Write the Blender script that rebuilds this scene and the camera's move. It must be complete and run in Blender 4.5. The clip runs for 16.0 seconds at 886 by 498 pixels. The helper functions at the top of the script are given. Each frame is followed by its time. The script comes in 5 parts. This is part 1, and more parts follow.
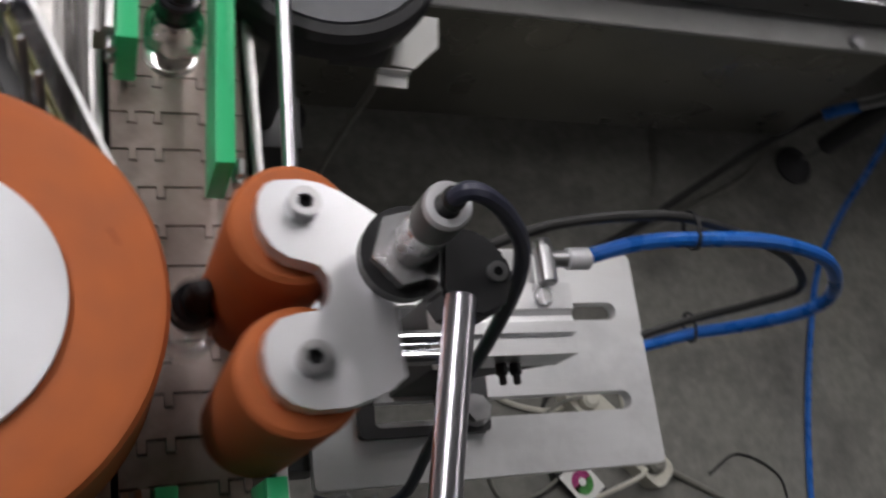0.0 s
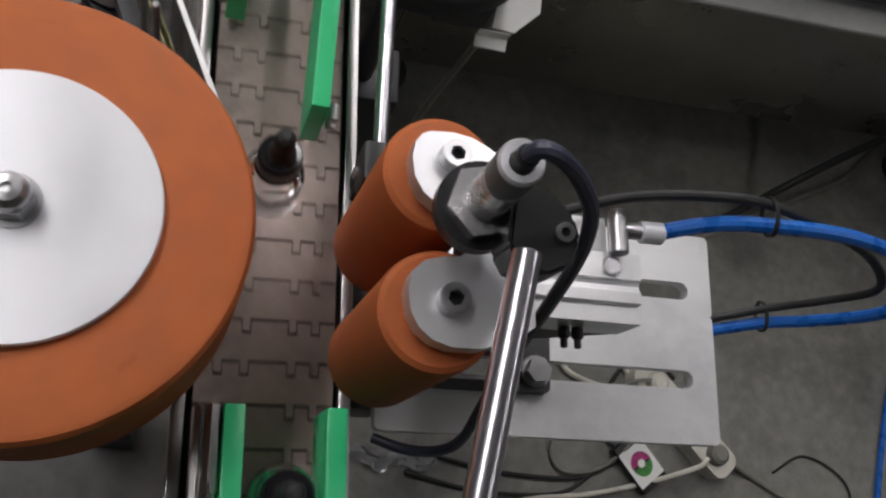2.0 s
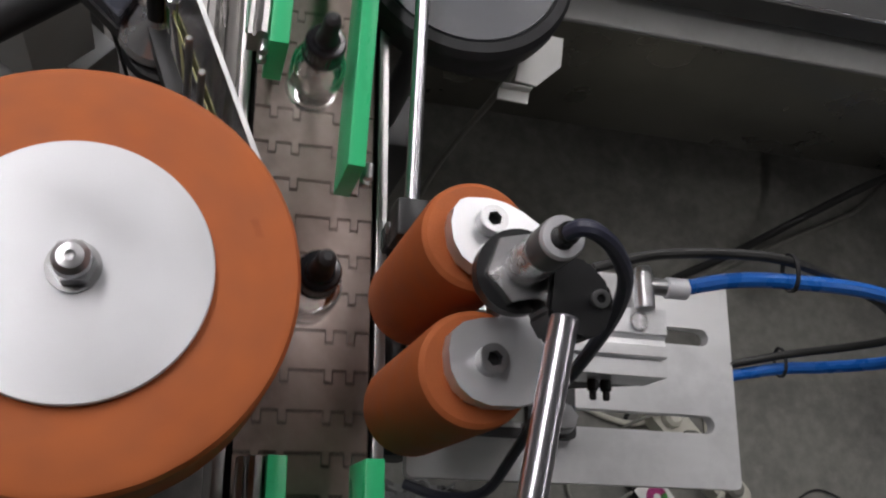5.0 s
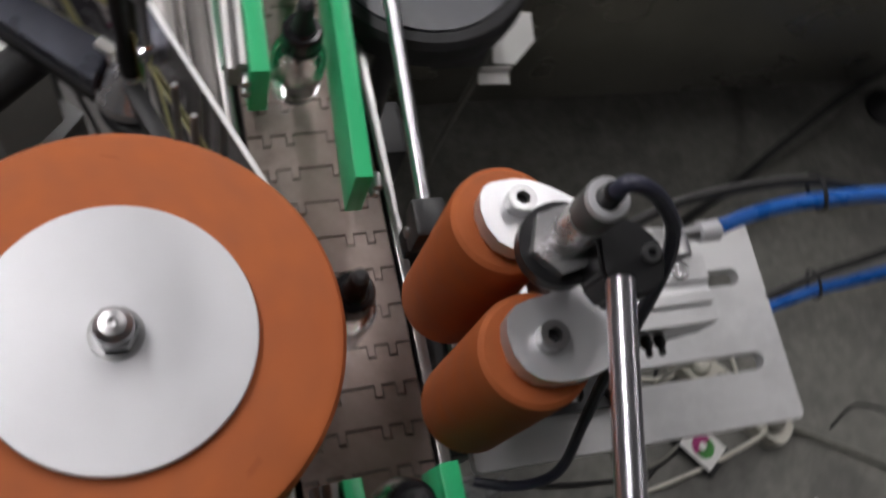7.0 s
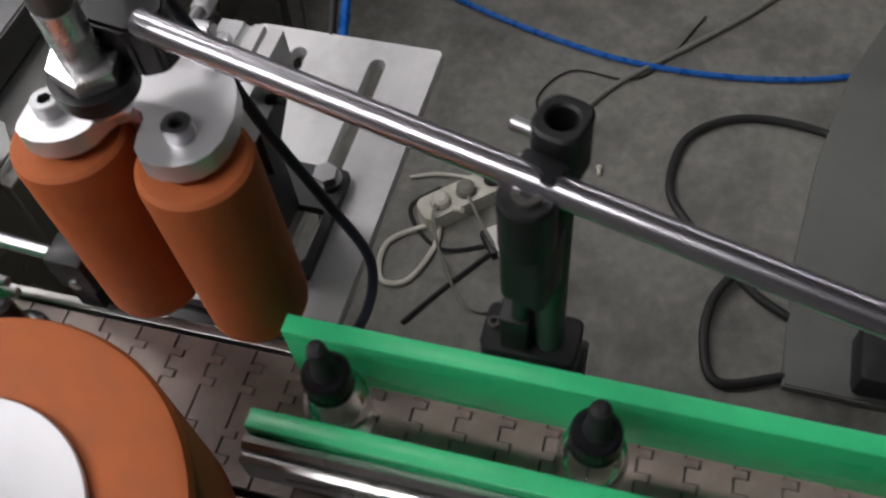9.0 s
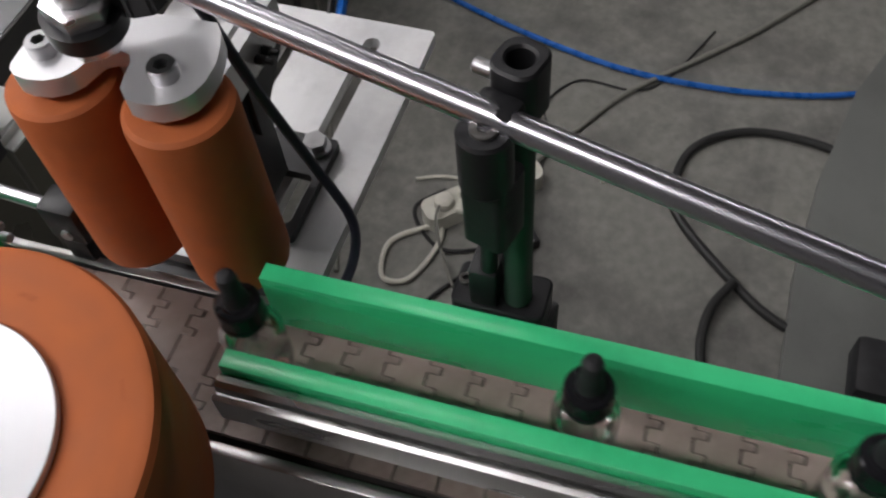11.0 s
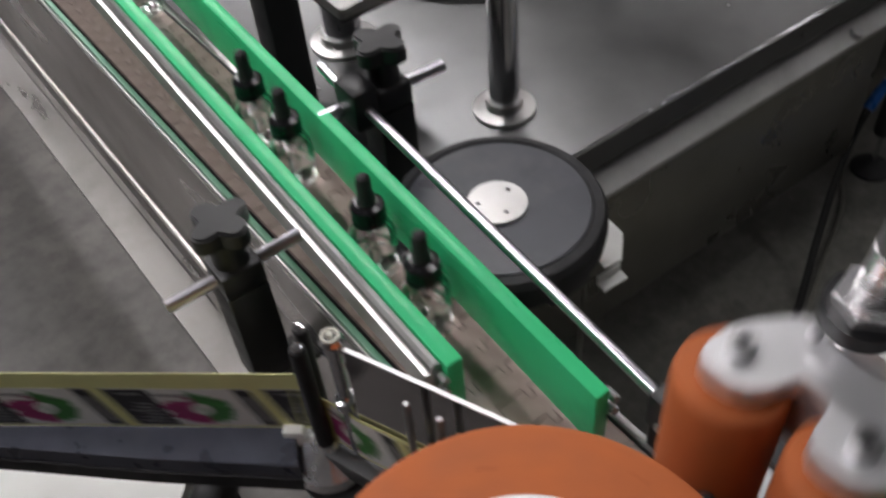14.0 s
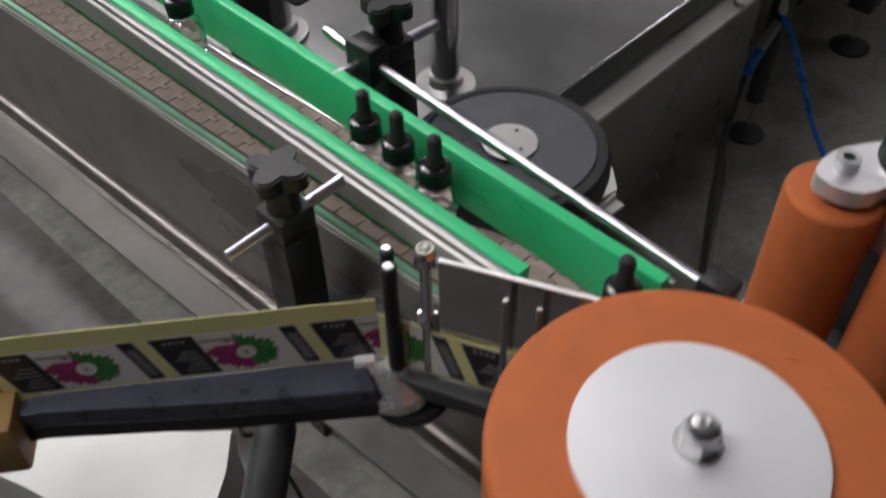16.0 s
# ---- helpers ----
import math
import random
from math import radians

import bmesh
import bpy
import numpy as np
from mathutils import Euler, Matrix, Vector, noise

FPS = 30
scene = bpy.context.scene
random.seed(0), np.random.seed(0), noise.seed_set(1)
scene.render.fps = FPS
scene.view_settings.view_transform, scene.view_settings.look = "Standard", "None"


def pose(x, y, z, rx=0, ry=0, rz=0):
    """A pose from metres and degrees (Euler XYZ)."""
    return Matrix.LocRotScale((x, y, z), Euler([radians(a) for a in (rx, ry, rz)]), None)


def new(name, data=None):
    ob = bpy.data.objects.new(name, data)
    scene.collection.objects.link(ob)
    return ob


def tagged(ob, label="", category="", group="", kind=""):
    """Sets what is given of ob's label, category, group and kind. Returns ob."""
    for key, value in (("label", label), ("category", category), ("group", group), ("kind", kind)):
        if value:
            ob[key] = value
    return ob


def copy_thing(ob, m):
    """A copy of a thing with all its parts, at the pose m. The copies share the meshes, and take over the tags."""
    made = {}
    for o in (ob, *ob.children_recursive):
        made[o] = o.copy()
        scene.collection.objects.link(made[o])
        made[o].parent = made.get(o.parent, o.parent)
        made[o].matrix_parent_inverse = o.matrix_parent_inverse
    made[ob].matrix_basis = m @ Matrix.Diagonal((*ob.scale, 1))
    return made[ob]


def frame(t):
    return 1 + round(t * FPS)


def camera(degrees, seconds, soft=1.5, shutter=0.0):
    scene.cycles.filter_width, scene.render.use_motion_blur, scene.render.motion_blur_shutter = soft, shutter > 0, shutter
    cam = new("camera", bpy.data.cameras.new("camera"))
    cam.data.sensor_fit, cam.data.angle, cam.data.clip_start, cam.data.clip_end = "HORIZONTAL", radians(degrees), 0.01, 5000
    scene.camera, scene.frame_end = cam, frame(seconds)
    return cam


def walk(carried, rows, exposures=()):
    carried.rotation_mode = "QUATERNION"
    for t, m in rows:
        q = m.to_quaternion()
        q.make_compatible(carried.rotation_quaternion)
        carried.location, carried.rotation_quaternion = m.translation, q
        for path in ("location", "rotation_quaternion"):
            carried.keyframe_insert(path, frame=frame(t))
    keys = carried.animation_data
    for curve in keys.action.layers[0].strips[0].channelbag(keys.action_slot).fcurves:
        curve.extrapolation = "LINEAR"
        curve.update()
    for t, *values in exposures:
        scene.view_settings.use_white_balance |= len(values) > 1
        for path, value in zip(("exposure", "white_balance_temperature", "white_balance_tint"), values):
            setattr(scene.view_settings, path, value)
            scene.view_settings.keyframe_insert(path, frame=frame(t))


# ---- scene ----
cam = camera(51.45, 16.0, soft=2.2, shutter=0.9)
PATH = [
    (0, -0.0522, -0.1199, 1.3857, 21.05, -19.64, -6.85),
    (0.5, -0.0454, -0.1227, 1.3776, 19.52, -18.66, -0.39),
    (1, -0.0434, -0.1287, 1.3750, 18.21, -17.69, 0.82),
    (1.5, -0.0432, -0.1311, 1.3785, 16.94, -17.02, 0.76),
    (2, -0.0504, -0.1305, 1.3989, 16.58, -16.47, 1.05),
    (2.5, -0.0530, -0.1318, 1.4174, 16.44, -15.81, 1.19),
    (3, -0.0532, -0.1294, 1.4227, 16.79, -16.31, 1.00),
    (3.5, -0.0543, -0.1243, 1.4205, 17.47, -15.75, 1.12),
    (4, -0.0631, -0.1223, 1.4212, 17.90, -16.30, 1.25),
    (6.5, -0.0836, -0.1201, 1.4120, 19.11, -14.93, -2.27),
    (7, -0.0936, -0.1205, 1.4070, 21.23, -12.87, -10.99),
    (7.5, -0.0937, -0.1420, 1.3888, 22.43, -6.54, -29.08),
    (8, -0.1037, -0.1749, 1.3767, 23.98, -0.51, -48.16),
    (8.5, -0.1220, -0.2093, 1.3630, 31.01, 0.66, -61.25),
    (9, -0.1562, -0.2438, 1.3360, 32.76, 3.99, -74.04),
    (11.5, -0.1866, -0.2758, 1.3286, 35.29, 3.64, -69.71),
    (12, -0.1731, -0.2369, 1.3370, 35.68, 4.57, -60.19),
    (12.5, -0.1629, -0.1964, 1.3421, 36.55, 4.76, -52.74),
    (13, -0.1734, -0.1529, 1.3521, 37.86, 4.44, -44.50),
    (13.5, -0.1893, -0.1288, 1.3656, 39.80, 4.47, -39.09),
    (14, -0.2199, -0.1086, 1.3793, 42.87, 3.84, -36.58),
    (14.5, -0.2544, -0.0969, 1.3833, 45.31, 2.36, -36.88),
    (15, -0.2814, -0.0918, 1.3848, 44.13, 1.39, -39.72),
    (15.5, -0.3225, -0.0798, 1.3819, 43.86, 1.26, -43.52),
    (16, -0.3805, -0.0777, 1.3761, 43.75, 0.95, -46.76),
]
STOPS = [(0.0, 0.0), (0.5, -0.06), (2.0, 0.0), (3.0, -0.10), (4.0, -0.02), (6.5, -0.02), (7.5, -0.16), (8.5, 0.0), (9.2, 0.15), (11.4, 0.24), (12.0, 0.06), (13.0, 0.0), (16.0, 0.06)]
walk(cam, [(t, pose(x, y, z, rx, ry, rz)) for t, x, y, z, rx, ry, rz in PATH], STOPS)

# ---- world and lights ----
world = bpy.data.worlds.new("hall_air")
scene.world = world
world.use_nodes = True
bg = world.node_tree.nodes["Background"]
bg.inputs[0].default_value = (0.75, 0.8, 0.85, 1)
bg.inputs[1].default_value = 0.004


def ceiling_lamp_light(x, y, z, length, width, power, turn=0):
    data = bpy.data.lights.new("tube_light", "AREA")
    data.shape, data.size, data.size_y, data.energy = "RECTANGLE", width, length, power
    data.color = (1.0, 0.97, 0.98)
    ob = new("tube_light", data)
    ob.matrix_world = pose(x, y, z, 0, 0, turn)
    return ob


# The third row, at x 2.7, is an added fill for apron and right floor.
ROW_XS, LAMP_Z = (-1.0, 0.82, 2.7), 2.85
ROW_MID, ROW_POWER = {-1.0: 3.15, 0.82: 3.95, 2.7: 1.20}, {-1.0: 84, 0.82: 66, 2.7: 10}
for lx in ROW_XS:
    ceiling_lamp_light(lx, ROW_MID[lx], LAMP_Z - 0.012, 6.4, 0.16, ROW_POWER[lx])
LAMPS = [(lx, ROW_MID[lx] - 2.57 + 1.285 * k, LAMP_Z) for lx in ROW_XS for k in range(5)]


# ---- materials ----
def material(name, colour, rough=0.5, metal=0.0, var=0.12, scale=40.0, bump=0.0, bump_scale=200.0, stretch=(1, 1, 1),
             stain=None, stain_amount=0.0, stain_scale=6.0, transmission=0.0, ior=1.45, coat=0.0, rough_var=0.1, rand=0.0):
    m = bpy.data.materials.new(name)
    m.use_nodes = True
    nt = m.node_tree
    b = nt.nodes["Principled BSDF"]
    b.inputs["Roughness"].default_value = rough
    b.inputs["Metallic"].default_value = metal
    b.inputs["Transmission Weight"].default_value = transmission
    b.inputs["IOR"].default_value = ior
    b.inputs["Coat Weight"].default_value = coat
    tc = nt.nodes.new("ShaderNodeTexCoord")
    mp = nt.nodes.new("ShaderNodeMapping")
    mp.inputs["Scale"].default_value = stretch
    nt.links.new(tc.outputs["Object"], mp.inputs["Vector"])
    n1 = nt.nodes.new("ShaderNodeTexNoise")
    n1.inputs["Scale"].default_value = scale
    n1.inputs["Detail"].default_value = 5
    nt.links.new(mp.outputs[0], n1.inputs["Vector"])
    ramp = nt.nodes.new("ShaderNodeMapRange")
    ramp.inputs[3].default_value, ramp.inputs[4].default_value = 1 - var, 1 + var
    ramp.inputs[1].default_value, ramp.inputs[2].default_value = 0.3, 0.7
    nt.links.new(n1.outputs[0], ramp.inputs[0])
    value = ramp.outputs[0]
    if rand:
        info = nt.nodes.new("ShaderNodeObjectInfo")
        rr = nt.nodes.new("ShaderNodeMapRange")
        rr.inputs[3].default_value, rr.inputs[4].default_value = 1 - rand, 1 + rand
        nt.links.new(info.outputs["Random"], rr.inputs[0])
        mul = nt.nodes.new("ShaderNodeMath")
        mul.operation = "MULTIPLY"
        nt.links.new(value, mul.inputs[0])
        nt.links.new(rr.outputs[0], mul.inputs[1])
        value = mul.outputs[0]
    sc = nt.nodes.new("ShaderNodeVectorMath")
    sc.operation = "SCALE"
    sc.inputs[0].default_value = colour
    nt.links.new(value, sc.inputs["Scale"])
    out = sc.outputs[0]
    if stain:
        n2 = nt.nodes.new("ShaderNodeTexNoise")
        n2.inputs["Scale"].default_value = stain_scale
        n2.inputs["Detail"].default_value = 8
        n2.inputs["Roughness"].default_value = 0.65
        nt.links.new(tc.outputs["Object"], n2.inputs["Vector"])
        r2 = nt.nodes.new("ShaderNodeMapRange")
        r2.inputs[1].default_value, r2.inputs[2].default_value = 0.48, 0.68
        r2.inputs[4].default_value = stain_amount
        nt.links.new(n2.outputs[0], r2.inputs[0])
        mix = nt.nodes.new("ShaderNodeMix")
        mix.data_type = "RGBA"
        nt.links.new(r2.outputs[0], mix.inputs[0])
        nt.links.new(out, mix.inputs[6])
        mix.inputs[7].default_value = (*stain, 1)
        out = mix.outputs[2]
    nt.links.new(out, b.inputs["Base Color"])
    if rough_var:
        rv = nt.nodes.new("ShaderNodeMapRange")
        rv.inputs[1].default_value, rv.inputs[2].default_value = 0.3, 0.7
        rv.inputs[3].default_value, rv.inputs[4].default_value = max(0.02, rough - rough_var), min(1, rough + rough_var)
        nt.links.new(n1.outputs[0], rv.inputs[0])
        nt.links.new(rv.outputs[0], b.inputs["Roughness"])
    if bump:
        n3 = nt.nodes.new("ShaderNodeTexNoise")
        n3.inputs["Scale"].default_value = bump_scale
        n3.inputs["Detail"].default_value = 4
        nt.links.new(mp.outputs[0], n3.inputs["Vector"])
        bp = nt.nodes.new("ShaderNodeBump")
        bp.inputs["Strength"].default_value = bump
        bp.inputs["Distance"].default_value = 0.0006
        nt.links.new(n3.outputs[0], bp.inputs["Height"])
        nt.links.new(bp.outputs[0], b.inputs["Normal"])
    return m


ORANGE = material("orange_foam", (0.455, 0.120, 0.034), 0.72, var=0.10, scale=60, bump=0.25, bump_scale=900, stain=(0.38, 0.08, 0.02), stain_amount=0.3, stain_scale=14)
ALU = material("brushed_aluminium", (0.80, 0.80, 0.81), 0.36, metal=0.5, var=0.04, scale=60, bump=0.05, bump_scale=900, stretch=(0.15, 1, 1), stain=(0.52, 0.52, 0.53), stain_amount=0.5, stain_scale=16, rough_var=0.05)
PALE_ALU = material("pale_anodised_aluminium", (0.76, 0.76, 0.79), 0.38, metal=0.35, var=0.04, scale=18, bump=0.05, bump_scale=700)
STEEL = material("stainless_steel", (0.52, 0.515, 0.51), 0.36, metal=1.0, var=0.08, scale=20, stretch=(1, 0.15, 1), bump=0.05, bump_scale=300, stain=(0.36, 0.35, 0.33), stain_amount=0.5, stain_scale=9)
TABLE_STEEL = material("worn_table_steel", (0.120, 0.120, 0.122), 0.34, metal=0.95, var=0.14, scale=9, stain=(0.10, 0.10, 0.10), stain_amount=0.5, stain_scale=5, rough_var=0.07)
NICKEL = material("satin_nickel", (0.86, 0.85, 0.87), 0.24, metal=0.8, var=0.04, scale=60, rough_var=0.05)
CHROME = material("polished_chrome", (0.80, 0.80, 0.83), 0.14, metal=1.0, var=0.03, scale=50, rough_var=0.04)
PANEL_STEEL = material("dull_skirt_steel", (0.25, 0.242, 0.215), 0.30, metal=0.95, var=0.10, scale=10, stain=(0.17, 0.165, 0.15), stain_amount=0.5, stain_scale=5, rough_var=0.05)
WHITE_EDGE = material("pale_plate_edge", (0.82, 0.82, 0.83), 0.45, metal=0.5, var=0.05, scale=60)
MIRROR_STEEL = material("polished_plate_steel", (0.62, 0.60, 0.61), 0.13, metal=1.0, var=0.06, scale=30, stretch=(1, 0.3, 1), rough_var=0.04)
APRON = material("pale_steel_apron", (0.60, 0.60, 0.59), 0.5, metal=0.3, var=0.08, scale=9, stain=(0.36, 0.36, 0.35), stain_amount=0.5, stain_scale=5)
ZINC = material("zinc_plated_steel", (0.48, 0.48, 0.49), 0.34, metal=1.0, var=0.06, scale=120, rough_var=0.06)
ROD_STEEL = material("ground_steel_rod", (0.66, 0.65, 0.70), 0.28, metal=1.0, var=0.03, scale=60, rough_var=0)
BLACK = material("black_plastic", (0.012, 0.012, 0.0135), 0.40, var=0.2, scale=60, bump=0.12, bump_scale=900)
BLACK_RUBBER = material("black_rubber", (0.02, 0.02, 0.022), 0.6, var=0.25, scale=40, bump=0.1, bump_scale=500, stain=(0.05, 0.05, 0.055), stain_amount=0.5, stain_scale=18)
DISC_GREY = material("dark_grey_disc_face", (0.050, 0.052, 0.064), 0.36, var=0.18, scale=14, stain=(0.10, 0.10, 0.11), stain_amount=0.5, stain_scale=11)
CAP_BLACK = material("glossy_black_cap", (0.012, 0.012, 0.014), 0.16, var=0.1, scale=80)
SENSOR_GREY = material("grey_sensor_plastic", (0.13, 0.13, 0.135), 0.45, var=0.1, scale=120)
CABLE = material("slate_cable_sheath", (0.045, 0.047, 0.075), 0.38, var=0.1, scale=90)
GREEN = material("green_guide_plastic", (0.045, 0.58, 0.235), 0.33, var=0.07, scale=30, bump=0.05, bump_scale=400, stretch=(1, 0.2, 1), stain=(0.015, 0.22, 0.09), stain_amount=0.3, stain_scale=16)
LINK = material("chain_link_plastic", (0.30, 0.235, 0.21), 0.5, var=0.12, scale=90, stain=(0.15, 0.11, 0.10), stain_amount=0.55, stain_scale=30, rand=0.10, bump=0.1, bump_scale=600)
JOINT = material("dark_belt_underside", (0.03, 0.026, 0.024), 0.7, var=0.2, scale=50)
GLASS = material("clear_bottle_glass", (0.99, 0.995, 0.995), 0.012, transmission=1.0, ior=1.52, var=0.0, rough_var=0)
LIQUID = material("clear_liquid", (0.99, 0.995, 0.995), 0.0, transmission=1.0, ior=1.33, var=0.0, rough_var=0)
FILM = material("crumpled_clear_film", (0.60, 0.60, 0.61), 0.16, transmission=0.6, var=0.1, scale=60, rough_var=0.05)
FLOOR = material("worn_concrete", (0.225, 0.22, 0.20), 0.55, var=0.17, scale=45, bump=0.35, bump_scale=150, stain=(0.075, 0.073, 0.068), stain_amount=0.8, stain_scale=4.5)
FLOOR_DARK = material("dark_mottled_floor", (0.085, 0.078, 0.074), 0.42, var=0.25, scale=30, bump=0.35, bump_scale=120, stain=(0.16, 0.145, 0.135), stain_amount=0.6, stain_scale=9)
WALL = material("hall_wall_paint", (0.22, 0.22, 0.215), 0.8, var=0.08, scale=3, stain=(0.3, 0.3, 0.29), stain_amount=0.4, stain_scale=1.5)
BLUE = material("blue_air_hose", (0.015, 0.13, 0.50), 0.3, var=0.1, scale=60)
GREY_CABLE = material("grey_flex", (0.22, 0.215, 0.19), 0.55, var=0.1, scale=60)
DARK_CABLE = material("black_flex", (0.02, 0.02, 0.02), 0.5, var=0.2, scale=60)
CREAM = material("cream_plastic", (0.68, 0.66, 0.58), 0.45, var=0.06, scale=60, stain=(0.4, 0.38, 0.33), stain_amount=0.5, stain_scale=30)
WHITE = material("white_paper", (0.82, 0.82, 0.80), 0.7, var=0.03, scale=30)
BACKING = material("yellow_release_paper", (0.78, 0.78, 0.37), 0.45, var=0.05, scale=40)
MAGENTA = material("magenta_print", (0.36, 0.03, 0.16), 0.4, var=0.35, scale=160)
PRINT_GREEN = material("green_print", (0.05, 0.23, 0.045), 0.4, var=0.4, scale=160)
PRINT_BLACK = material("black_print", (0.02, 0.018, 0.02), 0.4, var=0.2, scale=90)
PRINT_GREY = material("grey_print", (0.35, 0.35, 0.36), 0.4, var=0.1, scale=90)
POLISHED = material("polished_yoke_steel", (0.70, 0.70, 0.72), 0.36, metal=0.65, var=0.03, scale=40, rough_var=0.02)
STAND_GREY = material("grey_painted_stand", (0.36, 0.36, 0.36), 0.5, var=0.06, scale=12, stain=(0.33, 0.33, 0.33), stain_amount=0.4, stain_scale=8)
STAND_DARK = material("grey_green_machine_paint", (0.16, 0.165, 0.155), 0.5, var=0.1, scale=6, stain=(0.1, 0.1, 0.095), stain_amount=0.5, stain_scale=4)
STRIP = material("pale_green_wear_plastic", (0.20, 0.40, 0.28), 0.4, var=0.1, scale=40)
GUTTER = material("dull_gutter_steel", (0.27, 0.258, 0.25), 0.32, metal=0.9, var=0.12, scale=16, stretch=(1, 0.2, 1), stain=(0.17, 0.16, 0.15), stain_amount=0.6, stain_scale=8)
ARM_BLACK = material("satin_black_steel", (0.085, 0.09, 0.12), 0.33, metal=0.3, var=0.2, scale=40, bump=0.05)
DARK_STEEL = material("dark_painted_steel", (0.05, 0.05, 0.052), 0.5, metal=0.2, var=0.2, scale=12)
TUBE_GREEN = material("dark_green_painted_tube", (0.045, 0.085, 0.062), 0.45, metal=0.3, var=0.2, scale=40)
SCUFF = material("dark_orange_scuff", (0.24, 0.05, 0.014), 0.8, var=0.2, scale=90)
BROWN_TAPE = material("brown_roll_edge", (0.35, 0.22, 0.08), 0.5, var=0.15, scale=40)
GLOW = bpy.data.materials.new("lit_tube")
GLOW.use_nodes = True
GLOW.node_tree.nodes["Principled BSDF"].inputs["Emission Color"].default_value = (1.0, 0.96, 1.0, 1)
GLOW.node_tree.nodes["Principled BSDF"].inputs["Emission Strength"].default_value = 9.0


# ---- mesh builders ----
def add_prism(bm, outline, z0, z1, holes=(), m=None, bevel=0.0):
    """A plate with the given outline (x, y), counter-clockwise, with holes through it."""
    made = []
    loops = [list(outline)] + [list(h) for h in holes]
    geom_edges = {z0: [], z1: []}
    rings = []
    for loop in loops:
        lo = [bm.verts.new((x, y, z0)) for x, y in loop]
        hi = [bm.verts.new((x, y, z1)) for x, y in loop]
        made += lo + hi
        rings.append((lo, hi))
        n = len(loop)
        for i in range(n):
            j = (i + 1) % n
            bm.faces.new((lo[i], lo[j], hi[j], hi[i]))
    for k in (0, 1):
        if len(loops) == 1:
            bm.faces.new(rings[0][k] if k else list(reversed(rings[0][k])))
        else:
            edges = []
            for ring in rings:
                vs = ring[k]
                for i in range(len(vs)):
                    edges.append(bm.edges.get((vs[i], vs[(i + 1) % len(vs)])))
            bmesh.ops.triangle_fill(bm, use_beauty=True, use_dissolve=False, edges=edges)
    if m is not None:
        bmesh.ops.transform(bm, matrix=m, verts=made)
    return made


def rounded(x0, y0, x1, y1, r, n=4):
    pts = []
    for cx, cy, a in ((x1 - r, y1 - r, 0), (x0 + r, y1 - r, 90), (x0 + r, y0 + r, 180), (x1 - r, y0 + r, 270)):
        for i in range(n + 1):
            b = radians(a + 90 * i / n)
            pts.append((cx + r * math.cos(b), cy + r * math.sin(b)))
    return pts


def ring_pts(x, y, r, n=24):
    return [(x + r * math.cos(2 * math.pi * i / n), y + r * math.sin(2 * math.pi * i / n)) for i in range(n)]


def add_box(bm, x0, y0, z0, x1, y1, z1, m=None, bevel=0.0):
    r = bmesh.ops.create_cube(bm, size=1.0)
    vs = r["verts"]
    for v in vs:
        v.co = Vector(((x0 + x1) / 2 + v.co.x * (x1 - x0), (y0 + y1) / 2 + v.co.y * (y1 - y0), (z0 + z1) / 2 + v.co.z * (z1 - z0)))
    if bevel:
        edges = list({e for v in vs for e in v.link_edges})
        out = bmesh.ops.bevel(bm, geom=edges, offset=bevel, segments=2, profile=0.5, affect="EDGES")
        vs = list({v for f in out["faces"] for v in f.verts} | {v for v in vs if v.is_valid})
    if m is not None:
        bmesh.ops.transform(bm, matrix=m, verts=vs)
    return vs


def add_lathe(bm, profile, n=32, m=None, closed=False):
    """Turns (r, z) points about the z axis."""
    rings, made = [], []
    for r, z in profile:
        if r < 1e-6:
            ring = [bm.verts.new((0, 0, z))]
        else:
            ring = [bm.verts.new((r * math.cos(2 * math.pi * i / n), r * math.sin(2 * math.pi * i / n), z)) for i in range(n)]
        rings.append(ring)
        made += ring
    pairs = list(zip(rings, rings[1:]))
    if closed:
        pairs.append((rings[-1], rings[0]))
    for a, b in pairs:
        for i in range(n):
            j = (i + 1) % n
            if len(a) == 1 and len(b) == 1:
                continue
            if len(a) == 1:
                bm.faces.new((a[0], b[j], b[i]))
            elif len(b) == 1:
                bm.faces.new((a[i], a[j], b[0]))
            else:
                bm.faces.new((a[i], a[j], b[j], b[i]))
    if m is not None:
        bmesh.ops.transform(bm, matrix=m, verts=made)
    return made


def add_rod(bm, a, b, r, n=16, bevel=0.0008):
    a, b = Vector(a), Vector(b)
    length = (b - a).length
    m = Matrix.Translation(a) @ (b - a).to_track_quat("Z", "Y").to_matrix().to_4x4()
    e = min(bevel, r * 0.4)
    return add_lathe(bm, [(0, 0), (r - e, 0), (r, e), (r, length - e), (r - e, length), (0, length)], n, m)


def smooth_path(points, steps=8):
    p = [Vector(q) for q in points]
    p = [2 * p[0] - p[1]] + p + [2 * p[-1] - p[-2]]
    out = []
    for i in range(1, len(p) - 2):
        for s in range(steps):
            t = s / steps
            a, b, c, d = p[i - 1], p[i], p[i + 1], p[i + 2]
            out.append(0.5 * ((2 * b) + (c - a) * t + (2 * a - 5 * b + 4 * c - d) * t * t + (3 * b - a - 3 * c + d) * t ** 3))
    out.append(p[-2])
    return out


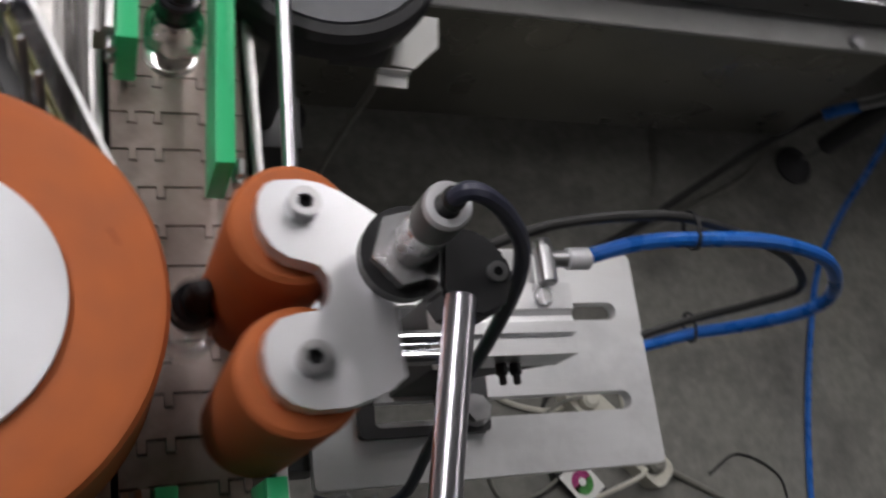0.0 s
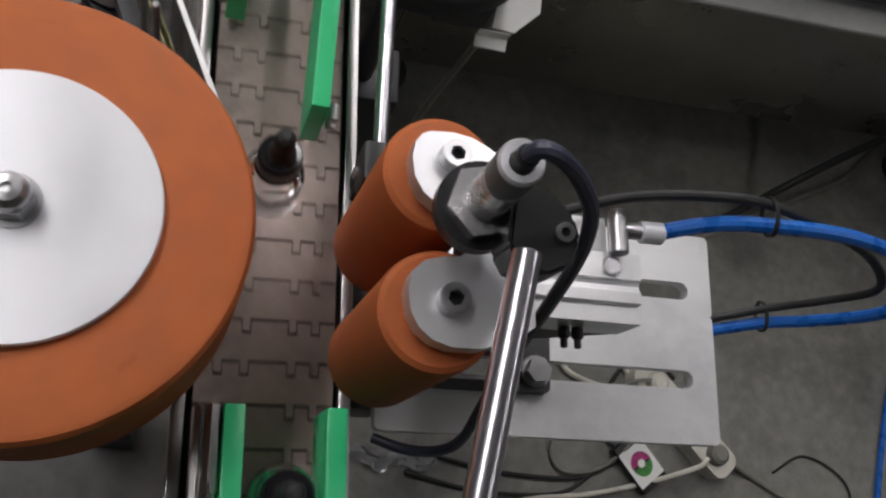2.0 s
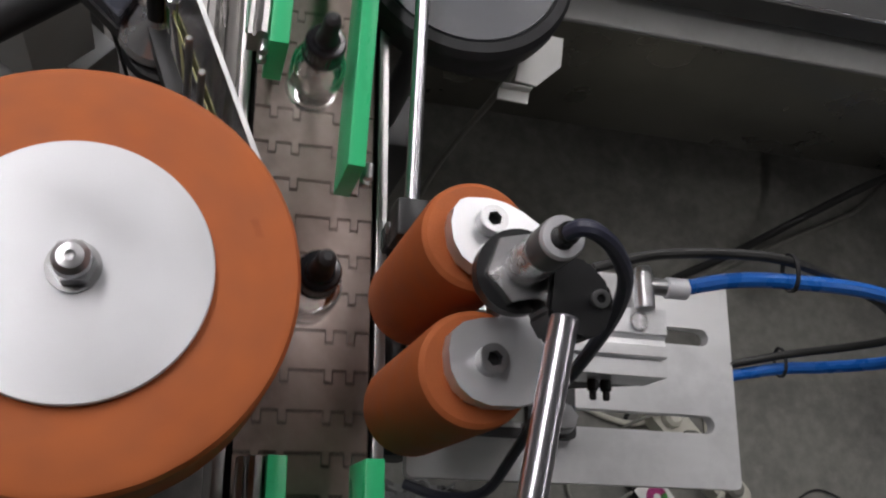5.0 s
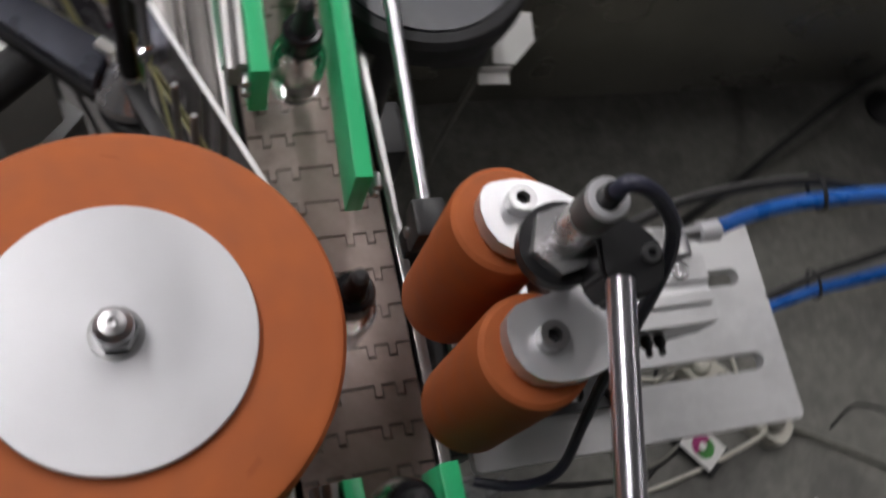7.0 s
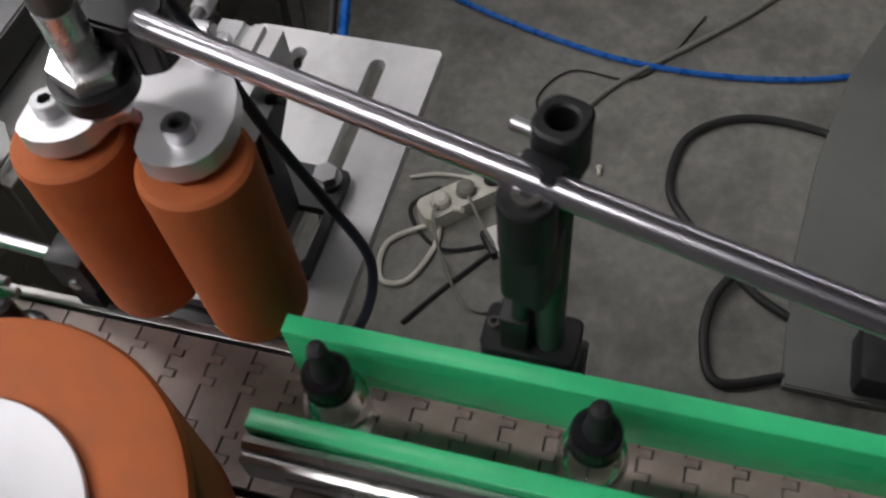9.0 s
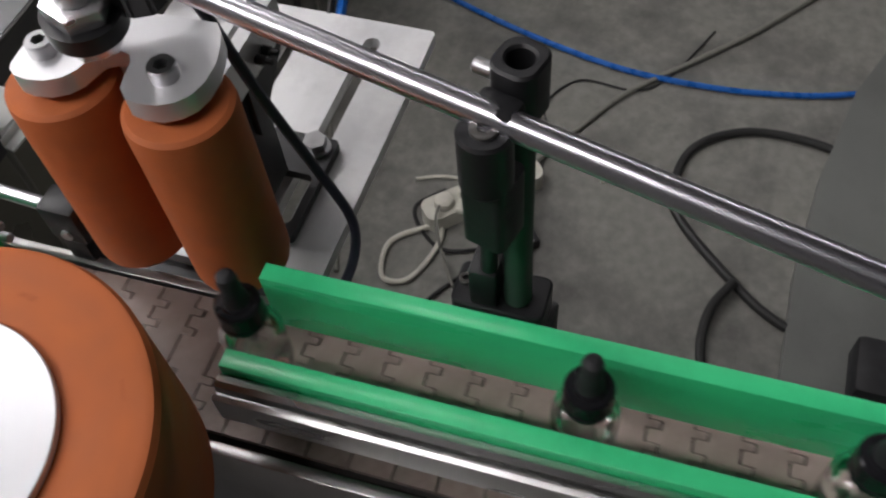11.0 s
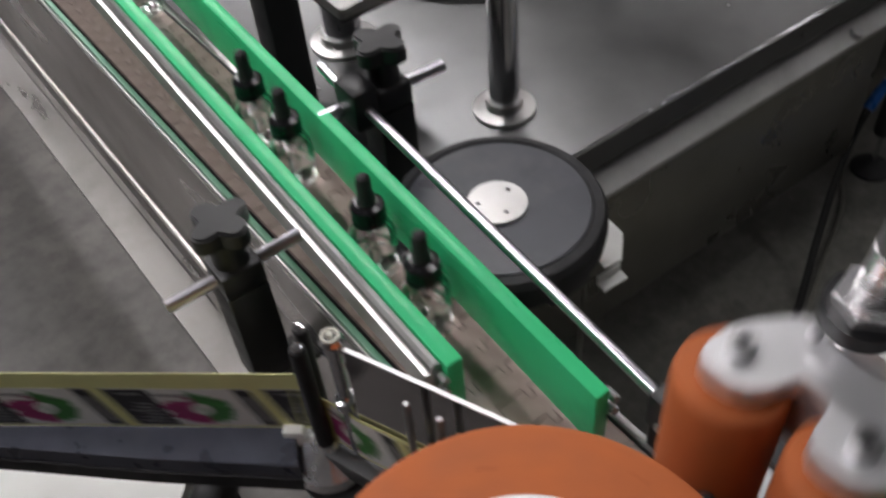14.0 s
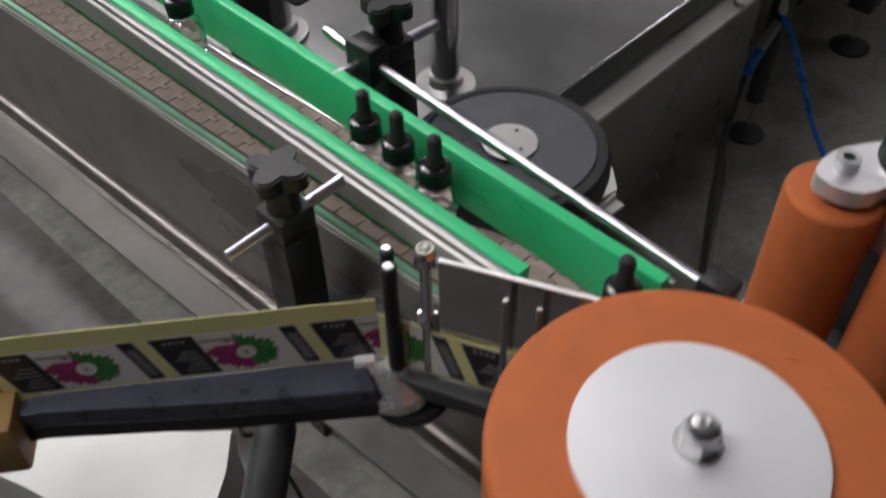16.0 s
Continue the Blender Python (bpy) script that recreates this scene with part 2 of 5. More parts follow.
def add_hose(bm, points, r, n=10, steps=8):
    path = smooth_path(points, steps)
    rings = []
    side = None
    for i, p in enumerate(path):
        d = (path[min(i + 1, len(path) - 1)] - path[max(i - 1, 0)]).normalized()
        if side is None:
            side = d.orthogonal().normalized()
        side = (side - d * side.dot(d)).normalized()
        up = d.cross(side)
        rings.append([bm.verts.new(p + r * (math.cos(2 * math.pi * k / n) * side + math.sin(2 * math.pi * k / n) * up)) for k in range(n)])
    for a, b in zip(rings, rings[1:]):
        for k in range(n):
            j = (k + 1) % n
            bm.faces.new((a[k], a[j], b[j], b[k]))
    bm.faces.new(list(reversed(rings[0])))
    bm.faces.new(rings[-1])


def mesh_of(name, bm, mat, sharp=27):
    bmesh.ops.recalc_face_normals(bm, faces=bm.faces)
    for f in bm.faces:
        f.smooth = True
    for e in bm.edges:
        if len(e.link_faces) == 2 and e.calc_face_angle(0) > radians(sharp):
            e.smooth = False
    me = bpy.data.meshes.new(name)
    bm.to_mesh(me)
    bm.free()
    me.materials.append(mat)
    return me


def part(name, bm, mat, parent=None, label=""):
    ob = new(name, mesh_of(name, bm, mat))
    if parent is not None:
        ob.parent = parent
    if label:
        ob["label"] = label
    return ob


def thing(name, label, category, at=(0, 0, 0), group="", kind=""):
    ob = new(name)
    ob.empty_display_size = 0.02
    ob.location = at
    return tagged(ob, label, category, group, kind)


def single(name, bm, mat, label, category, group="", kind=""):
    return tagged(part(name, bm, mat), label, category, group, kind)


def socket_screw(name, parent, x, y, z, r, h, mat=None, axis=None):
    """A socket-head screw standing at x, y, z with a hex recess in its head."""
    bm = bmesh.new()
    hexr = r * 0.52
    n = 24
    rim = ring_pts(0, 0, r, n)
    hexa = [(hexr * math.cos(radians(60 * i + 15)), hexr * math.sin(radians(60 * i + 15))) for i in range(6)]
    add_prism(bm, rim, 0, h * 0.9, holes=[list(reversed(ring_pts(0, 0, hexr * 1.25, 24)))])
    add_prism(bm, ring_pts(0, 0, r * 0.92, n), h * 0.9, h, holes=[list(reversed(hexa))])
    m = Matrix.Translation((x, y, z)) @ (axis if axis is not None else Matrix())
    bmesh.ops.transform(bm, matrix=m, verts=bm.verts)
    ob = part(name, bm, mat or ZINC, parent)
    # Recess floor coloured black in place of the shade inside the socket.
    bm = bmesh.new()
    add_prism(bm, ring_pts(0, 0, hexr * 1.08, 12), h * 0.02, h * 0.35, m=m)
    part("socket", bm, BLACK, ob, "hex socket floor, black for the shade in it")
    return ob


def hex_pts(r, turn=0.0):
    return [(r * math.cos(radians(60 * i + turn)), r * math.sin(radians(60 * i + turn))) for i in range(6)]


# ---- the hall ----
bm = bmesh.new()
add_box(bm, -5, -5, -0.1, 7, 7, 0)
tagged(part("floor", bm, FLOOR), "worn grey concrete floor with dark stains", "floor", kind="structure")
# Thin added sheet that makes the floor here darker and browner.
bm = bmesh.new()
add_prism(bm, list(reversed([(0.02, -0.9), (0.03, 2.4), (-0.9, 3.0), (-2.4, 2.6), (-2.9, 1.0), (-2.2, -0.8), (-0.9, -1.2)])), 0.0005, 0.004)
tagged(part("floor_patch", bm, FLOOR_DARK), "dark floor patch with paler brown mottling", "floor", kind="structure")
for wname, box in (("wall_north", (-5, 7, 0, 7, 7.2, 3.2)), ("wall_south", (-5, -5.2, 0, 7, -5, 3.2)), ("wall_west", (-5.2, -5.2, 0, -5, 7.2, 3.2)), ("wall_east", (7, -5.2, 0, 7.2, 7.2, 3.2))):
    bm = bmesh.new()
    add_box(bm, *box)
    tagged(part(wname, bm, WALL), "plain painted hall wall", "wall", kind="structure")
bm = bmesh.new()
add_box(bm, -5.2, -5.2, 3.2, 7.2, 7.2, 3.35)
tagged(part("ceiling", bm, WALL), "plain painted hall ceiling", "ceiling", kind="structure")
for lx, ly, lz in LAMPS:
    lamp = thing("ceiling_lamp", "white fluorescent ceiling lamp with two lit tubes, out of view", "lamp", (lx, ly, lz), group="ceiling lamps")
    bm = bmesh.new()
    add_box(bm, -0.11, -0.64, 0.02, 0.11, 0.64, 0.07, bevel=0.008)
    add_rod(bm, (0, -0.5, 0.06), (0, -0.5, 3.2 - lz), 0.008)
    add_rod(bm, (0, 0.5, 0.06), (0, 0.5, 3.2 - lz), 0.008)
    part("housing", bm, CREAM, lamp)
    for sx in (-0.05, 0.05):
        bm = bmesh.new()
        add_rod(bm, (sx, -0.61, 0.005), (sx, 0.61, 0.005), 0.013, 12)
        part("tube", bm, GLOW, lamp)


# ---- conveyor ----
BELT_Z = 0.849
SPEED = 0.076
conveyor = thing("conveyor", "long stainless steel conveyor bed with side gutters", "conveyor", (0, 0, 0))
BELT_TURN = 1.3
conveyor.rotation_euler = (0, 0, radians(BELT_TURN))
bm = bmesh.new()
add_box(bm, -0.052, -2.2, 0.70, -0.0445, 2.6, 0.846, bevel=0.001)
part("side_frame", bm, STEEL, conveyor)
# This frame is carried down to 0.42, an unseen addition that shades the floor behind.
bm = bmesh.new()
add_box(bm, 0.0445, -2.2, 0.42, 0.052, 2.6, 0.846, bevel=0.001)
part("side_frame", bm, STEEL, conveyor)
bm = bmesh.new()
add_box(bm, -0.044, -2.2, 0.80, 0.044, 2.6, 0.838)
part("belt_bed", bm, JOINT, conveyor, "dark wear bed under the chain")
# wear strip and gutter on the labeller's side
bm = bmesh.new()
add_box(bm, -0.0505, 0.22, 0.8462, -0.0455, 2.6, 0.853, bevel=0.001)
part("wear_strip", bm, STRIP, conveyor, "thin green wear strip")
bm = bmesh.new()
add_prism(bm, [(-0.0525, 0.843), (-0.0545, 0.843), (-0.0550, 0.745), (-0.0590, 0.700), (-0.0590, 0.680), (-0.0605, 0.6765), (-0.0635, 0.6755), (-0.0665, 0.6765), (-0.0685, 0.6700),
               (-0.0700, 0.6640), (-0.0760, 0.6635), (-0.0780, 0.6650), (-0.1140, 0.6600), (-0.1145, 0.6570), (-0.0760, 0.6600), (-0.0525, 0.6600)], 0.15, 2.6,
          m=Matrix(((1, 0, 0, 0), (0, 0, 1, 0), (0, 1, 0, 0), (0, 0, 0, 1))))
part("gutter", bm, GUTTER, conveyor, "folded stainless side plate with rolled foot")
for y in (-1.5, 2.45):
    for x in (-0.045, 0.045):
        bm = bmesh.new()
        add_box(bm, x - 0.02, y - 0.02, 0.0, x + 0.02, y + 0.02, 0.70, bevel=0.002)
        part("leg", bm, DARK_STEEL, conveyor)

# chain of links that runs on the bed
chain = thing("conveyor_chain", "beige plastic slat chain with interlocking links", "conveyor belt", (0, 0, 0))
PITCH = 0.0254
HALF = 0.0405


def link_mesh():
    bm = bmesh.new()
    gap = 0.00068
    steps = [(-1.0, 0), (-0.76, 0), (-0.76, 1), (-0.62, 1), (-0.62, 0), (-0.38, 0), (-0.38, 1), (-0.24, 1), (-0.24, 0),
             (0.30, 0), (0.30, 1), (0.44, 1), (0.44, 0), (0.64, 0), (0.64, 1), (0.78, 1), (0.78, 0), (1.0, 0)]
    deep = 0.0075
    low, high = [], []
    for fx, s in steps:
        low.append((fx * HALF, -s * deep + gap))
    for i, (fx, s) in enumerate(steps):
        high.append((fx * HALF, PITCH - s * deep - gap))
    shrink = []
    for i, (x, y) in enumerate(low):
        # tabs are a little narrower than the notches that take them
        nudge = 0.0 if i in (0, len(low) - 1) else (gap * 0.8 if i % 4 in (1, 2) else -gap * 0.8)
        shrink.append((x + nudge, y))
    outline = shrink + list(reversed(high))
    add_prism(bm, outline, -0.0042, 0.0)
    return mesh_of("chain_link", bm, LINK)


link_data = link_mesh()
CHAIN_Y0 = -0.75
for i in range(120):
    ob = new("chain_link", link_data)
    ob.parent = chain
    ob.location = (0, CHAIN_Y0 + i * PITCH, BELT_Z)


# ---- green guide rails ----
def guide_rail(name_label, x, y, z_top, length, height, turn, screws=True, backing=None, group="guide rails", thick=0.011):
    """A green guide board from its near end at x, y, running along its own +y."""
    rail = thing("guide_rail", name_label, "guide rail", (x, y, z_top), group=group)
    rail.rotation_euler = (0, 0, radians(turn))
    bm = bmesh.new()
    add_box(bm, -thick, 0, -height, 0, length, 0, bevel=0.0009)
    part("green_board", bm, GREEN, rail)
    if backing:
        side, width, top, low = backing
        x0, x1 = (0.0005, width) if side > 0 else (-thick - 0.0005 - width, -thick - 0.0005)
        bm = bmesh.new()
        w = x1 - x0
        add_prism(bm, [(x0, low), (x1, low), (x1, top - 0.002), (x0 + 0.90 * w, top), (x0 + 0.62 * w, top + 0.001), (x0 + 0.42 * w, top - 0.001), (x0 + 0.36 * w, top - 0.006), (x0 + 0.26 * w, top - 0.007), (x0 + 0.2 * w, top - 0.004), (x0, top - 0.005)], 0.006, length,
                  m=Matrix(((1, 0, 0, 0), (0, 0, 1, 0), (0, 1, 0, 0), (0, 0, 0, 1))))
        part("backing_bar", bm, STEEL, rail, "bright steel backing bar")
    if screws:
        for dz in (-0.012, -0.024):
            bm = bmesh.new()
            xs = 0.004 if (backing is None or backing[0] > 0) else -0.015
            add_rod(bm, (xs, 0.008, dz), (xs, -0.003, dz), 0.0032, 12)
            part("screw", bm, ZINC, rail)
    return rail


guide_rail("green plastic guide board along the infeed side", 0.0205, 0.100, 0.916, 1.6, 0.052, -1.9)
guide_rail("green plastic guide board with bright steel backing at the infeed", -0.0297, 0.180, 0.9075, 1.6, 0.050, -1.1, backing=(-1, 0.0125, -0.001, -0.026), thick=0.0125)
outfeed = guide_rail("green plastic guide board at the outfeed beside the post", 0.0395 + 0.044, -2.07, 0.913, 2.0, 0.050, 1.25, screws=False)
guide_rail("green plastic guide board with bright steel backing at the outfeed", -0.0135 + 0.044, -2.07, 0.909, 2.0, 0.050, 1.25, backing=(-1, 0.014, -0.006, -0.034), screws=False)
for sy in (1.72, 1.95):
    bm = bmesh.new()
    add_rod(bm, (-0.0005, sy, -0.022), (0.0035, sy, -0.022), 0.0042, 14)
    part("screw", bm, ZINC, outfeed)

# ---- drive wheel ----
WX, WY = -0.125, 0.0015
wheel = thing("friction_drum", "large orange foam-covered friction drum with pale top plate", "drum", (WX, WY, 0.0))
W_TOP = 0.984
bm = bmesh.new()
add_lathe(bm, [(0.05, W_TOP - 0.004), (0.0985, W_TOP), (0.1025, W_TOP - 0.0015), (0.1045, W_TOP - 0.005), (0.1045, W_TOP - 0.088), (0.1025, W_TOP - 0.092), (0.05, W_TOP - 0.092)], 96, closed=True)
tyre = part("foam_tyre", bm, ORANGE, wheel, "orange foam tyre")
bm = bmesh.new()
add_lathe(bm, [(0, W_TOP - 0.09), (0.062, W_TOP - 0.09), (0.062, W_TOP - 0.0025), (0.0630, W_TOP - 0.0025), (0.0630, W_TOP + 0.0015), (0.0624, W_TOP + 0.002), (0, W_TOP + 0.002)], 96)
part("top_plate", bm, PALE_ALU, wheel, "pale aluminium top plate")
bm = bmesh.new()
add_lathe(bm, [(0, W_TOP + 0.002), (0.0125, W_TOP + 0.002), (0.0125, W_TOP + 0.0035), (0, W_TOP + 0.0035)], 32)
part("washer", bm, ZINC, wheel)
bm = bmesh.new()
add_prism(bm, hex_pts(0.0105, 10), W_TOP + 0.0035, W_TOP + 0.0135)
part("nut", bm, ZINC, wheel, "bright hex nut")
bm = bmesh.new()
add_lathe(bm, [(0, W_TOP + 0.0135), (0.009, W_TOP + 0.0135), (0.0085, W_TOP + 0.0175), (0.006, W_TOP + 0.0205), (0.0025, W_TOP + 0.0212), (0, W_TOP + 0.0195)], 24)
part("dome", bm, ZINC, wheel, "domed shaft end")
bm = bmesh.new()
add_rod(bm, (0, 0, 0.60), (0, 0, W_TOP - 0.089), 0.014, 24)
part("shaft", bm, DARK_STEEL, wheel)
for a, r, s in ((20, 0.086, 0.0015), (-150, 0.080, 0.0012), (160, 0.09, 0.0010)):
    bm = bmesh.new()
    add_lathe(bm, [(0, 0), (s, 0), (s * 0.9, 0.0003), (0, 0.0004)], 10, Matrix.Translation((r * math.cos(radians(a)), r * math.sin(radians(a)), W_TOP - 0.0007)) @ Matrix.Diagonal((1.6, 0.7, 1, 1)))
    part("scuff", bm, SCUFF, wheel, "small dark scuff")

gearbox = thing("drive_motor", "dark motor housing under the drive wheel", "motor", (-0.1245, 0, 0))
bm = bmesh.new()
add_box(bm, -0.045, -0.045, 0.42, 0.045, 0.045, 0.62, bevel=0.006)
part("housing", bm, DARK_STEEL, gearbox)
bm = bmesh.new()
add_box(bm, -0.03, -0.03, 0.0, 0.03, 0.03, 0.42, bevel=0.002)
part("stand", bm, DARK_STEEL, gearbox)

# ---- pressing rollers on the pusher ----
pusher = thing("roller_pusher", "pair of orange foam rollers under a pale steel yoke", "roller", (0.0620, -0.0026, 0))
Y_BOT, Y_TOP = 1.014, 1.0255
bm = bmesh.new()
yoke = [(-0.0110, 0.0458), (-0.0003, 0.0466), (0.0084, 0.0453), (0.0175, 0.0413), (0.0278, 0.0346), (0.0371, 0.0281), (0.0384, 0.0239),
        (0.0384, 0.0153), (0.0374, 0.0059), (0.0385, -0.0196), (0.0396, -0.0415), (0.0338, -0.0464), (0.0260, -0.0498), (0.0141, -0.0533),
        (0.0008, -0.0536), (-0.0080, -0.0509), (-0.0142, -0.0458), (-0.0182, -0.0383), (-0.0193, -0.0289), (-0.0179, -0.0214), (-0.0124, -0.0158),
        (-0.0040, -0.0134), (0.0043, -0.0123), (0.0084, -0.0094), (0.0101, -0.0035), (0.0095, 0.0024), (0.0065, 0.0070), (0.0010, 0.0088),
        (-0.0071, 0.0110), (-0.0136, 0.0158), (-0.0178, 0.0233), (-0.0192, 0.0327), (-0.0178, 0.0399), (-0.0149, 0.0440)]
add_prism(bm, list(reversed(yoke)), Y_BOT, Y_TOP)
part("yoke", bm, POLISHED, pusher, "pale steel yoke plate")
for ry in (0.0335, -0.0335):
    bm = bmesh.new()
    add_lathe(bm, [(0, 0.873), (0.026, 0.873), (0.0285, 0.875), (0.0293, 0.879), (0.0293, 1.001), (0.0285, 1.0055), (0.026, 1.0075), (0, 1.0075)], 48, Matrix.Translation((0, ry, 0)))
    roller = part("roller", bm, ORANGE, pusher, "orange foam roller")
    bm = bmesh.new()
    add_rod(bm, (0, ry, 0.845), (0, ry, Y_BOT + 0.001), 0.006, 16)
    part("axle", bm, ZINC, roller)
    socket_screw("cap_screw", pusher, 0, ry, Y_TOP, 0.0072, 0.0080)
socket_screw("small_screw", pusher, 0.0345, 0.018, Y_TOP, 0.0040, 0.006)
for gy in (-0.010, -0.0195):
    bm = bmesh.new()
    add_rod(bm, (0.030, gy, 0.964), (0.095, gy, 0.964), 0.0042, 16)
    part("guide_rod", bm, CHROME, pusher, "bright guide rod")
bm = bmesh.new()
add_box(bm, 0.020, -0.022, 0.960, 0.034, 0.018, Y_BOT + 0.0005, bevel=0.001)
part("end_block", bm, ALU, pusher)

# ---- pusher base: slotted plate, air cylinder, bracket ----
base = thing("slotted_plate", "pale aluminium mounting plate with two long slots", "plate", (0, 0, 0))
P_TOP = 0.838


def slot(x0, x1, y, w):
    pts = []
    for i in range(9):
        a = radians(90 + 180 * i / 8)
        pts.append((x0 + w * math.cos(a), y + w * math.sin(a)))
    for i in range(9):
        a = radians(-90 + 180 * i / 8)
        pts.append((x1 + w * math.cos(a), y + w * math.sin(a)))
    return list(reversed(pts))


bm = bmesh.new()
add_prism(bm, rounded(0.070, -0.0735, 0.3125, 0.0755, 0.004, 3), P_TOP - 0.010, P_TOP, holes=[slot(0.11, 0.288, 0.0335, 0.0063), slot(0.11, 0.288, -0.0295, 0.0063)])
part("plate", bm, ALU, base)
bm = bmesh.new()
add_box(bm, 0.0525, -0.06, 0.780, 0.0785, 0.06, P_TOP - 0.0105, bevel=0.001)
part("mounting_angle", bm, DARK_STEEL, base)

cyl = thing("air_cylinder", "silver compact air cylinder on a black bracket", "cylinder", (0, 0, 0))
C_BOT, C_TOP = 0.945, 0.975
bm = bmesh.new()
prof = [(-0.0265, C_BOT), (0.011, C_BOT), (0.011, C_TOP), (-0.003, C_TOP), (-0.0035, C_TOP - 0.002), (-0.006, C_TOP - 0.003),
        (-0.009, C_TOP - 0.002), (-0.0095, C_TOP - 0.0005), (-0.0155, C_TOP - 0.0005), (-0.016, C_TOP - 0.006), (-0.0175, C_TOP - 0.006), (-0.018, C_TOP - 0.002), (-0.0265, C_TOP - 0.002)]
add_prism(bm, prof, 0.112, 0.1825, m=Matrix(((0, 0, 1, 0), (1, 0, 0, 0), (0, 1, 0, 0), (0, 0, 0, 1))))
part("body", bm, ALU, cyl)
bm = bmesh.new()
add_box(bm, 0.112, 0.0112, C_BOT, 0.163, 0.030, C_TOP - 0.0006, bevel=0.0006)
part("end_cap", bm, ALU, cyl)
bm = bmesh.new()
add_prism(bm, [(0.13, 0.905), (0.13, C_BOT - 0.001), (0.181, C_BOT - 0.001)], -0.026, 0.010, m=Matrix(((1, 0, 0, 0), (0, 0, 1, 0), (0, 1, 0, 0), (0, 0, 0, 1))))
part("gusset", bm, DARK_STEEL, cyl)
bm = bmesh.new()
add_box(bm, 0.118, -0.022, P_TOP + 0.0085, 0.150, 0.018, C_BOT - 0.0012, bevel=0.001)
part("pillar", bm, DARK_STEEL, cyl)
bm = bmesh.new()
add_prism(bm, rounded(0.098, -0.046, 0.184, 0.036, 0.004), P_TOP + 0.0005, P_TOP + 0.008, holes=[list(reversed(rounded(0.108, -0.040, 0.150, 0.002, 0.004)))])
part("foot_flange", bm, DARK_STEEL, cyl)
for bx, by in ((0.1735, -0.0325), (0.1735, 0.0235)):
    bm = bmesh.new()
    add_lathe(bm, [(0, P_TOP + 0.008), (0.0105, P_TOP + 0.008), (0.0105, P_TOP + 0.010), (0, P_TOP + 0.010)], 20, Matrix.Translation((bx, by, 0)))
    add_prism(bm, hex_pts(0.0085, 8), P_TOP + 0.010, P_TOP + 0.017, m=Matrix.Translation((bx, by, 0)))
    part("bolt", bm, ZINC, cyl, "zinc-plated bolt with washer")
for sx in (0.146, 0.154):
    bm = bmesh.new()
    add_rod(bm, (sx, -0.0262, 0.955), (sx, -0.033, 0.955), 0.0032, 12)
    add_rod(bm, (sx, -0.032, 0.955), (sx, -0.038, 0.955), 0.0020, 10)
    part("flow_screw", bm, BLACK, cyl)
bm = bmesh.new()
add_rod(bm, (0.165, 0.003, C_TOP), (0.165, 0.003, C_TOP + 0.0028), 0.0055, 20)
add_box(bm, 0.161, 0.0024, C_TOP + 0.0027, 0.169, 0.0036, C_TOP + 0.0033)
add_box(bm, 0.1644, -0.001, C_TOP + 0.0027, 0.1656, 0.007, C_TOP + 0.0034)
part("cross_screw", bm, NICKEL, cyl)
fit1 = thing("hose_fitting", "nickel-plated elbow hose fitting on the cylinder", "fitting", (0, 0, 0))
bm = bmesh.new()
add_rod(bm, (0.1675, 0.009, C_TOP + 0.0045), (0.1675, 0.0295, C_TOP + 0.0045), 0.0054, 16)
add_rod(bm, (0.1675, 0.0255, C_TOP + 0.0045), (0.1675, 0.0335, C_TOP + 0.0045), 0.0046, 16)
add_rod(bm, (0.1675, 0.0225, C_TOP + 0.0045), (0.182, 0.0226, C_TOP + 0.005), 0.0046, 16)
part("body", bm, ZINC, fit1)
bm = bmesh.new()
add_rod(bm, (0.180, 0.0225, C_TOP + 0.005), (0.1935, 0.0226, C_TOP + 0.0052), 0.0060, 16)
part("collar", bm, PALE_ALU, fit1, "pale push-in collar")

# ---- label sensor, its clamp and rod ----
ROD_A, ROD_B = Vector((0.0775, -0.026, 1.0765)), Vector((0.0475, -0.197, 1.0605))
rod_dir = (ROD_B - ROD_A).normalized()
rod = single("sensor_rod", (lambda b: (add_rod(b, ROD_A, ROD_A + rod_dir * 0.75, 0.0062, 24), b)[1])(bmesh.new()), ROD_STEEL, "long polished steel rod carrying the label sensor", "rod")
NUT, TOP = Vector((0.0652, -0.0015, 1.058)), Vector((0.0582, -0.0082, 1.1257))
TILT = Matrix.Translation(NUT) @ Vector((0, 0, 1)).rotation_difference(TOP - NUT).to_matrix().to_4x4() @ Matrix.Translation((0, 0, -1.058))
sensor = thing("label_sensor", "cylindrical threaded label sensor with grey cable head", "sensor")
sensor.matrix_world = TILT
bm = bmesh.new()
prof = [(0, 1.030), (0.0086, 1.030), (0.0086, 1.0655)]
z = 1.0655
while z < 1.082:
    prof += [(0.0092, z + 0.0004), (0.0092, z + 0.0008), (0.0088, z + 0.0012)]
    z += 0.0013
prof += [(0.0091, z), (0.0091, 1.0985), (0.0086, 1.0990), (0, 1.0990)]
add_lathe(bm, prof, 36)
part("threaded_barrel", bm, NICKEL, sensor, "chrome barrel, threaded at its foot")
bm = bmesh.new()
add_lathe(bm, [(0, 1.0992), (0.0086, 1.0992), (0.0090, 1.1005), (0.0090, 1.1165), (0.0082, 1.119), (0.0054, 1.1195), (0.0054, 1.116), (0, 1.116)], 32)
part("head", bm, SENSOR_GREY, sensor, "grey plastic sensor head")
bm = bmesh.new()
add_lathe(bm, [(0.0050, 1.1180), (0.0086, 1.1180), (0.0087, 1.1200), (0.0080, 1.1215), (0.0050, 1.1210)], 32, closed=True)
part("end_ring", bm, PALE_ALU, sensor, "pale metal end ring")
bm = bmesh.new()
